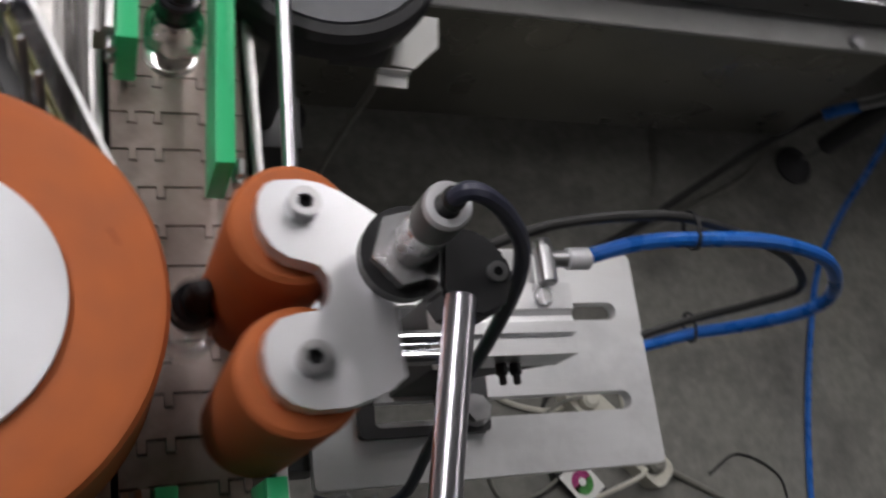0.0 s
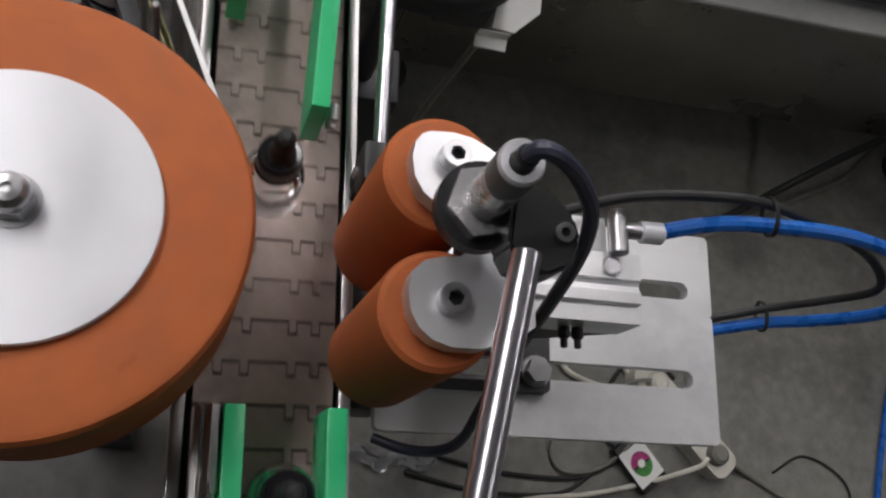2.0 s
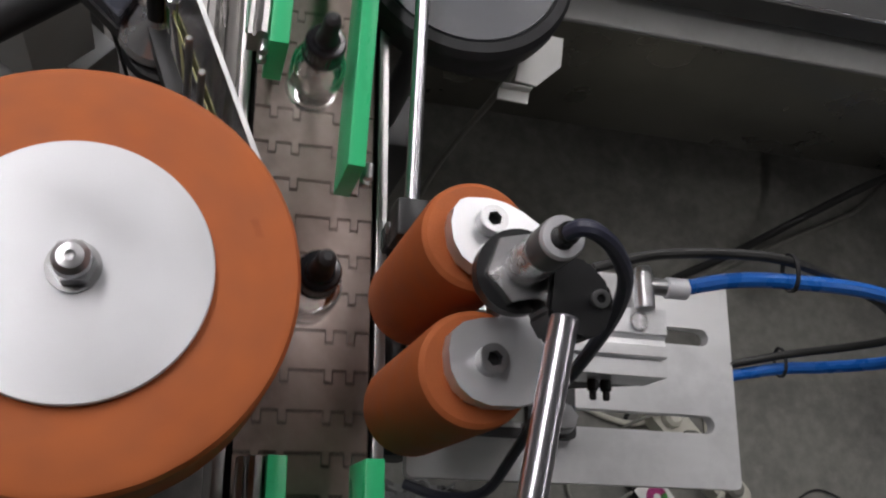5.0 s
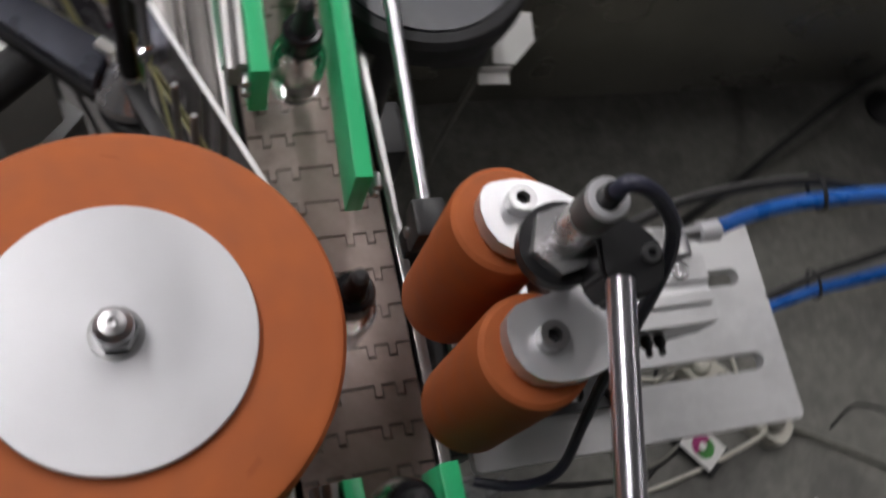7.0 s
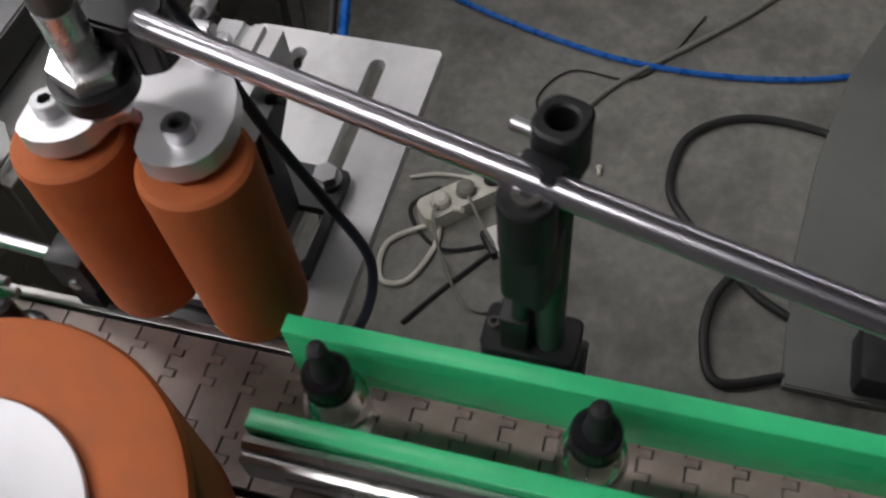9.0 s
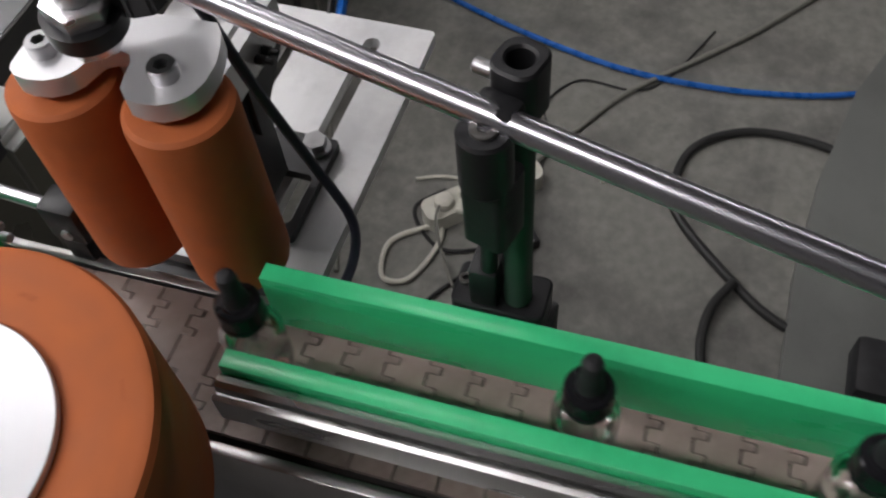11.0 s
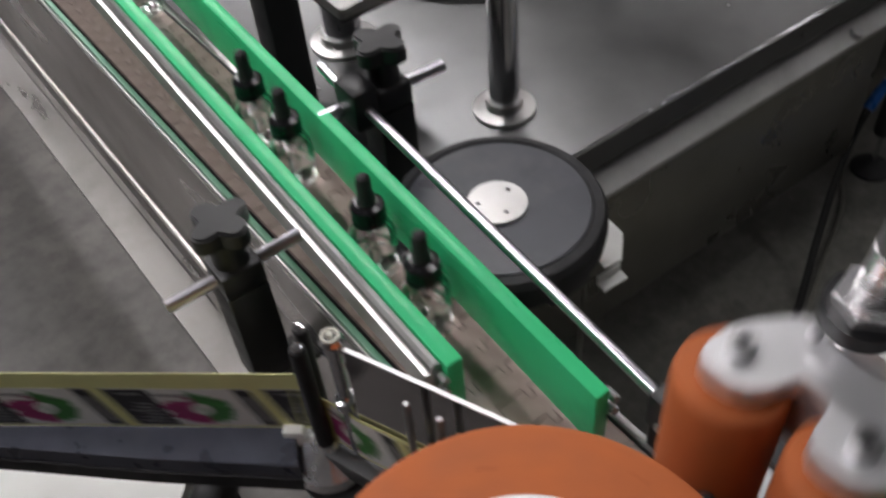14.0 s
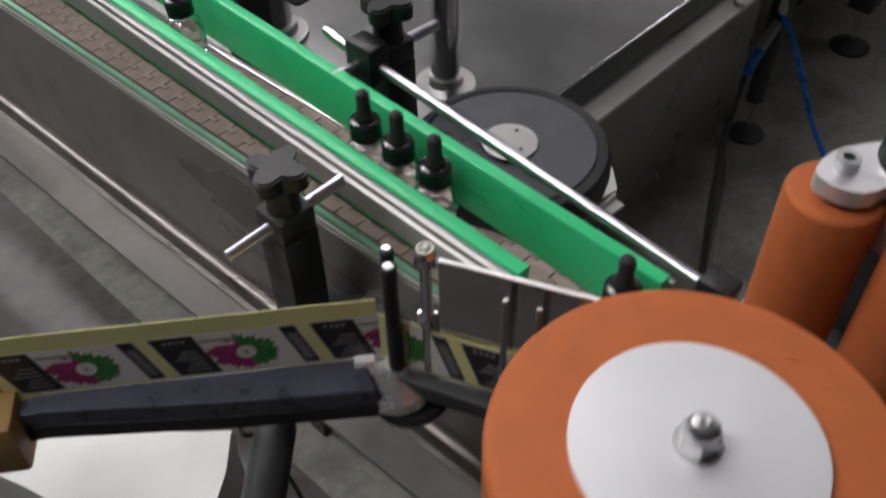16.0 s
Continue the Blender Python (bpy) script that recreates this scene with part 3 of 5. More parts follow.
sleeve = [(0.0, 1.1165), (0.0044, 1.1165)]
for k in range(4):
    sleeve += [(0.0044, 1.1205 + 0.0022 * k), (0.0038, 1.1208 + 0.0022 * k), (0.0038, 1.1216 + 0.0022 * k), (0.0044, 1.1219 + 0.0022 * k)]
add_lathe(bm, sleeve + [(0.0040, 1.1300), (0.0, 1.1300)], 20)
part("strain_relief", bm, BLACK, sensor, "ribbed black cable sleeve")
for zz, hh in ((1.0560, 0.0090), (1.0370, 0.0078)):
    bm = bmesh.new()
    add_prism(bm, hex_pts(0.0162, 12), zz, zz + hh, holes=[list(reversed(ring_pts(0, 0, 0.0094, 20)))])
    part("lock_nut", bm, NICKEL, sensor, "chrome lock nut")
bm = bmesh.new()
back = TILT.inverted()
run_of_cable = [(0.0585, -0.0080, 1.120), (0.0577, -0.0086, 1.1275), (0.0610, -0.0082, 1.1335), (0.070, -0.0085, 1.1290), (0.0830, -0.0095, 1.1150), (0.0975, -0.0130, 1.0930), (0.1075, -0.0190, 1.062), (0.1130, -0.0290, 1.018),
                (0.1160, -0.044, 0.960), (0.1190, -0.062, 0.905), (0.1195, -0.0790, 0.860), (0.1120, -0.0845, 0.838), (0.0950, -0.0835, 0.822), (0.075, -0.076, 0.812)]
add_hose(bm, [back @ Vector(q) for q in run_of_cable], 0.0034)
part("cable", bm, CABLE, sensor, "slate-grey sensor cable")
clamp = thing("sensor_clamp", "black plastic clamp joining sensor and rod", "clamp")
clamp.matrix_world = TILT
bm = bmesh.new()
outline = ring_pts(0, 0, 0.0192, 36)
add_prism(bm, outline, 1.0452, 1.0556, holes=[list(reversed(ring_pts(0, 0, 0.0100, 24)))])
part("ring", bm, BLACK, clamp)
bm = bmesh.new()
add_prism(bm, [(0.006, -0.0205), (0.0115, -0.0300), (0.022, -0.0325), (0.031, -0.0285), (0.0355, -0.0170), (0.0330, -0.008), (0.024, 0.0015), (0.008, 0.0050)], 1.0480, 1.0800)
bmesh.ops.bevel(bm, geom=list(bm.edges), offset=0.0018, segments=2, affect="EDGES")
part("block", bm, BLACK, clamp)
socket_screw("clamp_screw", clamp, 0.0285, -0.0148, 1.0800, 0.0040, 0.0024)

# ---- post that holds the rod ----
post = thing("rod_post", "black post with cross clamps beside the outfeed rail", "post", (0.066, -0.207, 0))
bm = bmesh.new()
add_rod(bm, (0, 0, 0.8965), (0, 0, 1.0568), 0.0076, 20)
part("tube", bm, TUBE_GREEN, post, "dark green steel tube")
bm = bmesh.new()
mcl = Matrix.Rotation(radians(-15), 4, "Z")
add_prism(bm, rounded(-0.0105, -0.0105, 0.0125, 0.0105, 0.0075, 6), 1.0455, 1.0745, holes=[list(reversed(ring_pts(0.001, 0, 0.0060, 20)))], m=mcl)
bmesh.ops.bevel(bm, geom=[e for e in bm.edges if abs(e.verts[0].co.z - e.verts[1].co.z) < 1e-6 and len(e.link_faces) == 2 and e.calc_face_angle(0) > 1], offset=0.0012, segments=1, affect="EDGES")
part("cross_clamp", bm, BLACK, post, "black plastic cross clamp with an open top")
bm = bmesh.new()
add_lathe(bm, [(0, 1.026), (0.0105, 1.026), (0.0118, 1.028), (0.0118, 1.0575), (0.0106, 1.0590), (0, 1.0590)], 32, Matrix.Translation((-0.0255, 0.0070, 0)))
part("screw_boss", bm, BLACK, post, "round black boss of the clamp")
bm = bmesh.new()
add_box(bm, -0.0240, -0.0100, 1.0480, -0.0100, 0.0100, 1.0660, m=mcl, bevel=0.003)
part("bridge", bm, BLACK, post)
bm = bmesh.new()
add_prism(bm, rounded(-0.014, -0.0135, 0.014, 0.0135, 0.005), 0.985, 1.0255, m=Matrix.Translation((-0.020, 0.006, 0)) @ mcl @ Matrix.Diagonal((0.8, 0.8, 1, 1)))
part("lower_clamp", bm, BLACK, post)
socket_screw("clamp_screw", post, -0.0255, 0.0070, 1.0590, 0.0062, 0.0016, GUTTER)
bm = bmesh.new()
add_rod(bm, (0.004, 0.010, 1.060), (0.007, 0.021, 1.060), 0.0036, 14)
part("side_screw", bm, ZINC, post)
bm = bmesh.new()
add_prism(bm, rounded(-0.012, -0.0165, 0.017, 0.036, 0.005), 0.874, 0.896)
bmesh.ops.bevel(bm, geom=[e for e in bm.edges if abs(e.verts[0].co.z - e.verts[1].co.z) < 1e-6], offset=0.0012, segments=1, affect="EDGES")
part("foot_block", bm, BLACK, post)
bm = bmesh.new()
add_box(bm, -0.011, 0.009, 0.8965, 0.008, 0.0245, 0.928, bevel=0.002)
part("foot_lug", bm, BLACK, post)
bm = bmesh.new()
add_rod(bm, (-0.006, 0.014, 0.9285), (-0.008, 0.011, 1.0215), 0.0045, 14)
part("inner_pin", bm, BLACK, post)
socket_screw("foot_screw", post, 0.0025, 0.0305, 0.8965, 0.0038, 0.003, GUTTER)
bm = bmesh.new()
add_box(bm, -0.013, -0.02, 0.78, 0.018, 0.03, 0.8715, bevel=0.002)
part("foot_bracket", bm, DARK_STEEL, post)

# ---- rail rod, knobs ----
rr_a, rr_b = Vector((0.0575, 0.425, 0.915)), Vector((0.0575, 0.090, 0.883))
rail_rod = single("rail_rod", (lambda b: (add_rod(b, rr_a, rr_b, 0.0047, 20), b)[1])(bmesh.new()), ROD_STEEL, "polished steel rod beside the infeed guide board", "rod")
rod_block = thing("rod_block", "black plastic block at the end of the rail rod", "clamp", (0.056, 0.080, 0.0))
bm = bmesh.new()
add_box(bm, -0.011, -0.014, 0.866, 0.011, 0.012, 0.898, bevel=0.003)
part("block", bm, BLACK, rod_block)
bm = bmesh.new()
add_rod(bm, (-0.013, -0.002, 0.875), (-0.008, -0.002, 0.875), 0.004, 12)
part("screw", bm, ZINC, rod_block)
bm = bmesh.new()
add_box(bm, -0.010, -0.010, 0.80, 0.010, 0.008, 0.8655, bevel=0.002)
part("stem", bm, BLACK, rod_block)


def knob_mesh(bm, x, y, z, r, h):
    """A four-lobed clamping knob."""
    pts = []
    for i in range(48):
        a = 2 * math.pi * i / 48
        lobe = 0.5 + 0.5 * math.cos(4 * a)
        rr = r * (0.62 + 0.38 * lobe ** 0.7)
        pts.append((rr * math.cos(a), rr * math.sin(a)))
    add_prism(bm, pts, 0, h, m=Matrix.Translation((x, y, z)) @ Matrix.Rotation(radians(20), 4, "Z"))


def knob_clamp(label, x, y, z_rod, z_knob, rod_a, rod_b, foot_dx):
    k = thing("knob_clamp", label, "clamp", (x, y, 0), group="knob clamps")
    bm = bmesh.new()
    knob_mesh(bm, 0, 0, z_knob - 0.016, 0.0245, 0.016)
    bmesh.ops.bevel(bm, geom=[e for e in bm.edges if abs(e.verts[0].co.z - e.verts[1].co.z) < 1e-6], offset=0.002, segments=2, affect="EDGES")
    part("knob", bm, BLACK, k, "black four-lobed knob")
    bm = bmesh.new()
    add_rod(bm, (0, 0, z_rod), (0, 0, z_knob - 0.0162), 0.0135, 24)
    part("collar", bm, BLACK, k)
    bm = bmesh.new()
    add_box(bm, -0.017, -0.016, z_rod - 0.012, 0.017, 0.016, z_rod + 0.010, bevel=0.003)
    part("block", bm, BLACK, k)
    bm = bmesh.new()
    add_box(bm, -0.017, -0.016, 0.772, 0.017, 0.016, z_rod - 0.0125, bevel=0.002)
    part("upright", bm, BLACK, k)
    bm = bmesh.new()
    add_box(bm, min(foot_dx, -0.014), -0.016, 0.765, max(foot_dx, 0.014), 0.016, 0.7715, bevel=0.001)
    part("foot", bm, DARK_STEEL, k)
    bm = bmesh.new()
    add_rod(bm, Vector(rod_a) - Vector((x, y, 0)), Vector(rod_b) - Vector((x, y, 0)), 0.0052, 20)
    part("cross_rod", bm, ROD_STEEL, k, "short bright cross rod")
    return k


knob_clamp("black knob clamp holding a bright cross rod by the gutter", -0.103, 0.358, 0.892, 0.943, (-0.158, 0.3605, 0.887), (-0.050, 0.3505, 0.8985), 0.05)
knob_clamp("black knob clamp holding a bright cross rod by the black disc", 0.086, 0.437, 0.912, 0.962, (0.1425, 0.432, 0.911), (0.022, 0.441, 0.911), -0.045)
stub = thing("rod_joint", "black rod joint with a short bright stub", "clamp", (0.0555, 0.432, 0))
bm = bmesh.new()
add_box(bm, -0.012, -0.016, 0.897, 0.012, 0.016, 0.937, bevel=0.004)
part("block", bm, BLACK, stub)
bm = bmesh.new()
add_rod(bm, (-0.001, 0.010, 0.917), (-0.002, 0.052, 0.926), 0.0047, 16)
part("stub_rod", bm, CHROME, stub)

# ---- black metering disc ----
disc = thing("metering_disc", "black rubber-rimmed metering disc with a bright hub", "disc", (0.0985, 0.3055, 0))
D = 0.868
bm = bmesh.new()
add_lathe(bm, [(0.0, D - 0.034), (0.082, D - 0.034), (0.0865, D - 0.030), (0.088, D - 0.020), (0.0875, D - 0.008), (0.084, D - 0.002), (0.077, D - 0.0005), (0.075, D - 0.003), (0, D - 0.003)], 72)
part("rubber_rim", bm, BLACK_RUBBER, disc, "black rubber rim")
bm = bmesh.new()
add_lathe(bm, [(0.0, D - 0.0028), (0.0745, D - 0.0028), (0.074, D - 0.001), (0.0, D - 0.001)], 72)
part("face", bm, DISC_GREY, disc, "dark grey disc face")
bm = bmesh.new()
add_prism(bm, ring_pts(0, 0, 0.0240, 40), D - 0.001, D + 0.002, holes=[list(reversed(ring_pts(0.0165 * math.cos(a), 0.0135 * math.sin(a), 0.002, 10))) for a in (0.4, 2.5, 4.6)])
part("hub", bm, STEEL, disc, "bright drilled hub plate")
bm = bmesh.new()
add_rod(bm, (0, 0, 0.58), (0, 0, D - 0.0345), 0.012, 20)
add_box(bm, -0.04, -0.03, 0.40, 0.04, 0.03, 0.58, bevel=0.004)
add_box(bm, -0.02, -0.02, 0.0, 0.02, 0.02, 0.40)
part("drive_stand", bm, DARK_STEEL, disc)
tab = thing("white_bracket", "bent white bracket under the black disc", "bracket", (0, 0, 0))
bm = bmesh.new()
add_prism(bm, [(0.160, 0.243), (0.178, 0.2405), (0.2000, 0.2620), (0.2030, 0.2890), (0.1700, 0.2900)], 0.7985, 0.8005)
part("ledge", bm, WHITE, tab)
bm = bmesh.new()
add_prism(bm, [(0.1475, 0.2290), (0.1735, 0.2280), (0.1752, 0.2385), (0.1490, 0.2390)], 0.7900, 0.7920)
part("flange", bm, WHITE, tab)
bm = bmesh.new()
add_box(bm, 0.150, 0.2392, 0.7885, 0.176, 0.2410, 0.7984, bevel=0.0005)
part("fold", bm, WHITE, tab)
bm = bmesh.new()
add_box(bm, 0.120, 0.262, 0.760, 0.165, 0.302, 0.7980, bevel=0.002)
part("carrier", bm, DARK_STEEL, tab)

# ---- label head: peel plate, guide pins, web, arm ----
head = thing("label_dispenser", "label dispenser with steel peel plate and guide pins", "dispenser", (0, 0, 0))
PL_A, PL_B = Vector((-0.0975, 0.2020, 0)), Vector((-0.0440, 0.0790, 0))
pd = (PL_B - PL_A).normalized()
pn = Vector((pd.y, -pd.x, 0))
bm = bmesh.new()
quad = [PL_A - pn * 0.0012, PL_A + pn * 0.0012, PL_B + pn * 0.0012, PL_B - pn * 0.0012]
add_prism(bm, [(q.x, q.y) for q in quad], 0.862, 0.9500)
part("peel_plate", bm, MIRROR_STEEL, head, "stainless peel plate")
# Top edge as a separate, paler strip than the plate.
bm = bmesh.new()
quad = [PL_A - pn * 0.0014, PL_A + pn * 0.0014, PL_B + pn * 0.0014, PL_B - pn * 0.0014]
add_prism(bm, [(q.x, q.y) for q in quad], 0.9502, 0.9514)
part("peel_edge", bm, WHITE_EDGE, head, "bright top edge of the peel plate")
for px, py in ((-0.0881, 0.1535), (-0.0794, 0.1335)):
    bm = bmesh.new()
    add_rod(bm, (px, py, 0.832), (px, py, 0.942), 0.0023, 12)
    part("guide_pin", bm, ZINC, head, "thin steel guide pin")
bm = bmesh.new()
add_rod(bm, (-0.1160, 0.2295, 0.832), (-0.1160, 0.2295, 0.9385), 0.0056, 20)
dark_pin = part("roller_pin", bm, BLACK, head, "black roller pin")
bm = bmesh.new()
add_lathe(bm, [(0, 0.9385), (0.0042, 0.9385), (0.0042, 0.9405), (0.002, 0.942), (0, 0.942)], 16, Matrix.Translation((-0.1160, 0.2295, 0)))
part("pin_end", bm, CHROME, dark_pin)
bm = bmesh.new()
add_rod(bm, (-0.1075, 0.2400, 0.832), (-0.1075, 0.2400, 0.9405), 0.0048, 20)
back_pin = part("roller_pin", bm, BLACK, head, "black roller pin")
bm = bmesh.new()
add_lathe(bm, [(0, 0.9405), (0.0036, 0.9405), (0.0034, 0.943), (0, 0.944)], 16, Matrix.Translation((-0.1075, 0.2400, 0)))
part("pin_end", bm, CHROME, back_pin)
bm = bmesh.new()
add_lathe(bm, [(0, 0.832), (0.0045, 0.832), (0.0045, 0.884), (0.0072, 0.885), (0.0072, 0.893), (0.0042, 0.894), (0.0042, 0.944), (0.0075, 0.945), (0.0078, 0.953), (0.006, 0.956), (0, 0.956)], 24, Matrix.Translation((-0.1005, 0.2110, 0)))
tall_pin = part("collared_pin", bm, CHROME, head, "chrome pin with two collars")
bm = bmesh.new()
add_lathe(bm, [(0.0045, 0.9562), (0.0058, 0.9562), (0.0058, 0.958), (0.0045, 0.958)], 20, Matrix.Translation((-0.1005, 0.2110, 0)), closed=True)
add_lathe(bm, [(0, 0.9562), (0.0022, 0.9562), (0.0018, 0.9595), (0, 0.9595)], 14, Matrix.Translation((-0.1005, 0.2110, 0)))
part("pin_cap", bm, CREAM, tall_pin)
bm = bmesh.new()
add_lathe(bm, [(0, 0.800), (0.026, 0.800), (0.0285, 0.804), (0.027, 0.812), (0.010, 0.8285), (0.0085, 0.8315), (0, 0.8318)], 40, Matrix.Translation((-0.1140, 0.2330, 0)))
part("pivot_cone", bm, NICKEL, head, "turned aluminium pivot cone")
bm = bmesh.new()
add_box(bm, -0.0075, -0.0075, 0.815, 0.0075, 0.0075, 0.8345, bevel=0.001, m=Matrix.Translation((-0.1265, 0.2535, 0)) @ Matrix.Rotation(radians(-40), 4, "Z"))
part("white_block", bm, WHITE, head, "small white plastic block")
AD = Vector((-0.787, 0.617, 0))
AN = Vector((0.617, 0.787, 0))
arm_m = Matrix(((AD.x, AN.x, 0, -0.1255), (AD.y, AN.y, 0, 0.2445), (0, 0, 1, 0), (0, 0, 0, 1)))
ARM_EDGE = [(-0.1235, 0.2600), (-0.3008, 0.3960), (-0.4500, 0.5100), (-0.4600, 0.4990), (-0.3165, 0.3905), (-0.2205, 0.2985), (-0.1400, 0.2265)]
bm = bmesh.new()
add_prism(bm, ARM_EDGE, 0.8135, 0.8290)
bmesh.ops.bevel(bm, geom=[e for e in bm.edges if abs(e.verts[0].co.z - e.verts[1].co.z) < 1e-6], offset=0.0010, segments=2, affect="EDGES")
part("arm", bm, ARM_BLACK, head, "satin black steel arm")
bm = bmesh.new()
add_prism(bm, [(x - 0.0012, y - 0.0014) if k > 2 else (x, y) for k, (x, y) in enumerate(ARM_EDGE)], 0.7990, 0.8130)
part("arm_rail", bm, BLACK, head, "lower black rail of the arm")
bm = bmesh.new()
small = Matrix.Translation((-0.114, 0.233, 0)) @ Matrix.Rotation(math.atan2(-0.105, 0.040), 4, "Z")
add_box(bm, 0.006, -0.010, 0.8105, 0.125, 0.008, 0.8275, m=small, bevel=0.001)
part("pin_bracket", bm, DARK_STEEL, head, "dark drilled bracket under the pins")
bm = bmesh.new()
add_lathe(bm, [(0, 0.786), (0.020, 0.786), (0.030, 0.790), (0.032, 0.796), (0.029, 0.7995), (0, 0.7995)], 36, Matrix.Translation((-0.108, 0.226, 0)))
part("pivot_base", bm, BLACK, head)
for s, off in ((0.40, 0.0),):
    bm = bmesh.new()
    p = arm_m @ Vector((s, 0.0, 0))
    add_box(bm, p.x - 0.02, p.y - 0.02, 0.0, p.x + 0.02, p.y + 0.02, 0.7985)
    part("stand_leg", bm, DARK_STEEL, head)

bm = bmesh.new()
add_rod(bm, (-0.247, 0.251, 0.74), (-0.18, 0.311, 0.74), 0.017, 20)
part("cross_bar", bm, DARK_STEEL, head, "black bar under the arm")

# web of backing paper with printed labels
WP, WD, WN = Vector((-0.1135, 0.2435, 0)), Vector((-0.771, 0.637, 0)), Vector((-0.637, -0.771, 0))
web = thing("label_web", "yellow backing paper web carrying printed labels", "label web", (0, 0, 0))
Z0, Z1 = 0.8375, 0.8945


def strip_mesh(bm, path, z0, z1, thick=0.0003):
    a = [(p.x, p.y) for p in path]
    left, right = [], []
    for i, p in enumerate(path):
        d = (path[min(i + 1, len(path) - 1)] - path[max(i - 1, 0)]).normalized()
        n = Vector((d.y, -d.x, 0)) * thick
        left.append(p + n)
        right.append(p - n)
    lo = [[bm.verts.new((q.x, q.y, z)) for q in left] + [bm.verts.new((q.x, q.y, z)) for q in reversed(right)] for z in (z0, z1)]
    n = len(lo[0])
    for i in range(n):
        j = (i + 1) % n
        bm.faces.new((lo[0][i], lo[0][j], lo[1][j], lo[1][i]))
    h = len(left)
    for k in (0, 1):
        for i in range(h - 1):
            bm.faces.new((lo[k][i], lo[k][i + 1], lo[k][n - 2 - i], lo[k][n - 1 - i]))


far_end = WP + WD * 0.95
web_path = [far_end] + [WP + WD * s for s in (0.7, 0.45, 0.3, 0.2, 0.1, 0.03)] + [WP + WD * 0.004]
web_path += [Vector((-0.1062, 0.2200, 0)), PL_A + pn * 0.003, PL_A + pd * 0.03 + pn * 0.003, PL_B + pn * 0.003]
bm = bmesh.new()
strip_mesh(bm, web_path[:-4], Z0 - 0.0075, Z1)
part("backing_paper", bm, BACKING, web)
bm = bmesh.new()
strip_mesh(bm, web_path[-5:], Z0 - 0.0075, Z0 + 0.0425)
part("backing_paper", bm, BACKING, web)


# printed labels: each is cut into narrow upright strips, so that it can follow the web round the pin
LABEL_LOW, LABEL_HIGH, LABEL_PITCH, STRIPS = Z0 - 0.0050, Z0 + 0.0400, 0.1120, 9
U0, U1 = -0.008, 0.1095
STRIP_W = (U1 - U0) / STRIPS


def skew(u, f):
    """A point of the label, f of its height up; the whole print leans."""
    return (u - 0.008 + 0.015 * f, LABEL_LOW + (LABEL_HIGH - LABEL_LOW) * f)


def clipped(outline, lo, hi):
    """The part of an outline between two uprights."""
    for bound, keep in ((lo, 1), (hi, -1)):
        out = []
        for (xa, ya), (xb, yb) in zip(outline, outline[1:] + outline[:1]):
            a, b = (xa - bound) * keep, (xb - bound) * keep
            if a >= 0:
                out.append((xa, ya))
            if a * b < 0:
                k = a / (a - b)
                out.append((bound, ya + (yb - ya) * k))
        outline = out
        if len(outline) < 3:
            return []
    return outline


def splash(cu, cf, ru, rf, a0, a1, seed, core=()):
    rng = random.Random(seed)
    pts = []
    for i in range(46):
        a = radians(a0 + (a1 - a0) * i / 45)
        k = 0.80 + 0.14 * math.sin(2.3 * i + seed) * rng.random() + 0.22 * rng.random() ** 2
        pts.append(skew(cu + ru * k * math.cos(a), min(0.97, max(0.03, cf + rf * k * math.sin(a)))))
    return pts + [skew(*c) for c in core]


def slab(u0, u1, f0, f1):
    return [skew(u0, f0), skew(u1, f0), skew(u1, f1), skew(u0, f1)]


def disc_print(u, f, r, n=18):
    cu, cv = skew(u, f)
    return [(cu + r * math.cos(2 * math.pi * i / n), cv + r * math.sin(2 * math.pi * i / n)) for i in range(n)]


PRINTS = [("dark_panel", slab(0.0715, 0.1020, 0.02, 0.98), PRINT_BLACK, 1), ("dark_bar", slab(0.0005, 0.0118, 0.02, 0.98), PRINT_BLACK, 1),
          ("magenta_splash", splash(0.0480, 0.42, 0.026, 0.42, -95, 100, 3), MAGENTA, 1), ("green_splash", splash(0.0440, 0.50, 0.024, 0.42, 85, 275, 5), PRINT_GREEN, 1),
          ("brush_stroke", slab(0.045, 0.070, 0.80, 0.86), PRINT_GREY, 2), ("brush_stroke", slab(0.048, 0.071, 0.68, 0.74), WHITE, 2),
          ("swirl", disc_print(0.0450, 0.46, 0.0072), WHITE, 2),
          ("swirl_gap", [skew(0.0425, 0.36), skew(0.0465, 0.44), skew(0.0450, 0.50), skew(0.0475, 0.58), skew(0.0435, 0.50), skew(0.0450, 0.43)], PRINT_GREEN, 3)]
PRINTS += [("text_bar", slab(0.0770, 0.0955 - 0.004 * (k % 3), 0.12 + 0.095 * k, 0.145 + 0.095 * k), PRINT_GREY, 2) for k in range(6)]
PRINTS += [("text_bar", slab(0.0790 + 0.0042 * k, 0.0815 + 0.0042 * k, 0.84, 0.89), PRINT_GREY, 2) for k in range(4)]
PRINTS += [("text_bar", slab(0.0030 + 0.0024 * k, 0.0042 + 0.0024 * k, 0.12, 0.80), PRINT_GREY, 2) for k in range(3)]


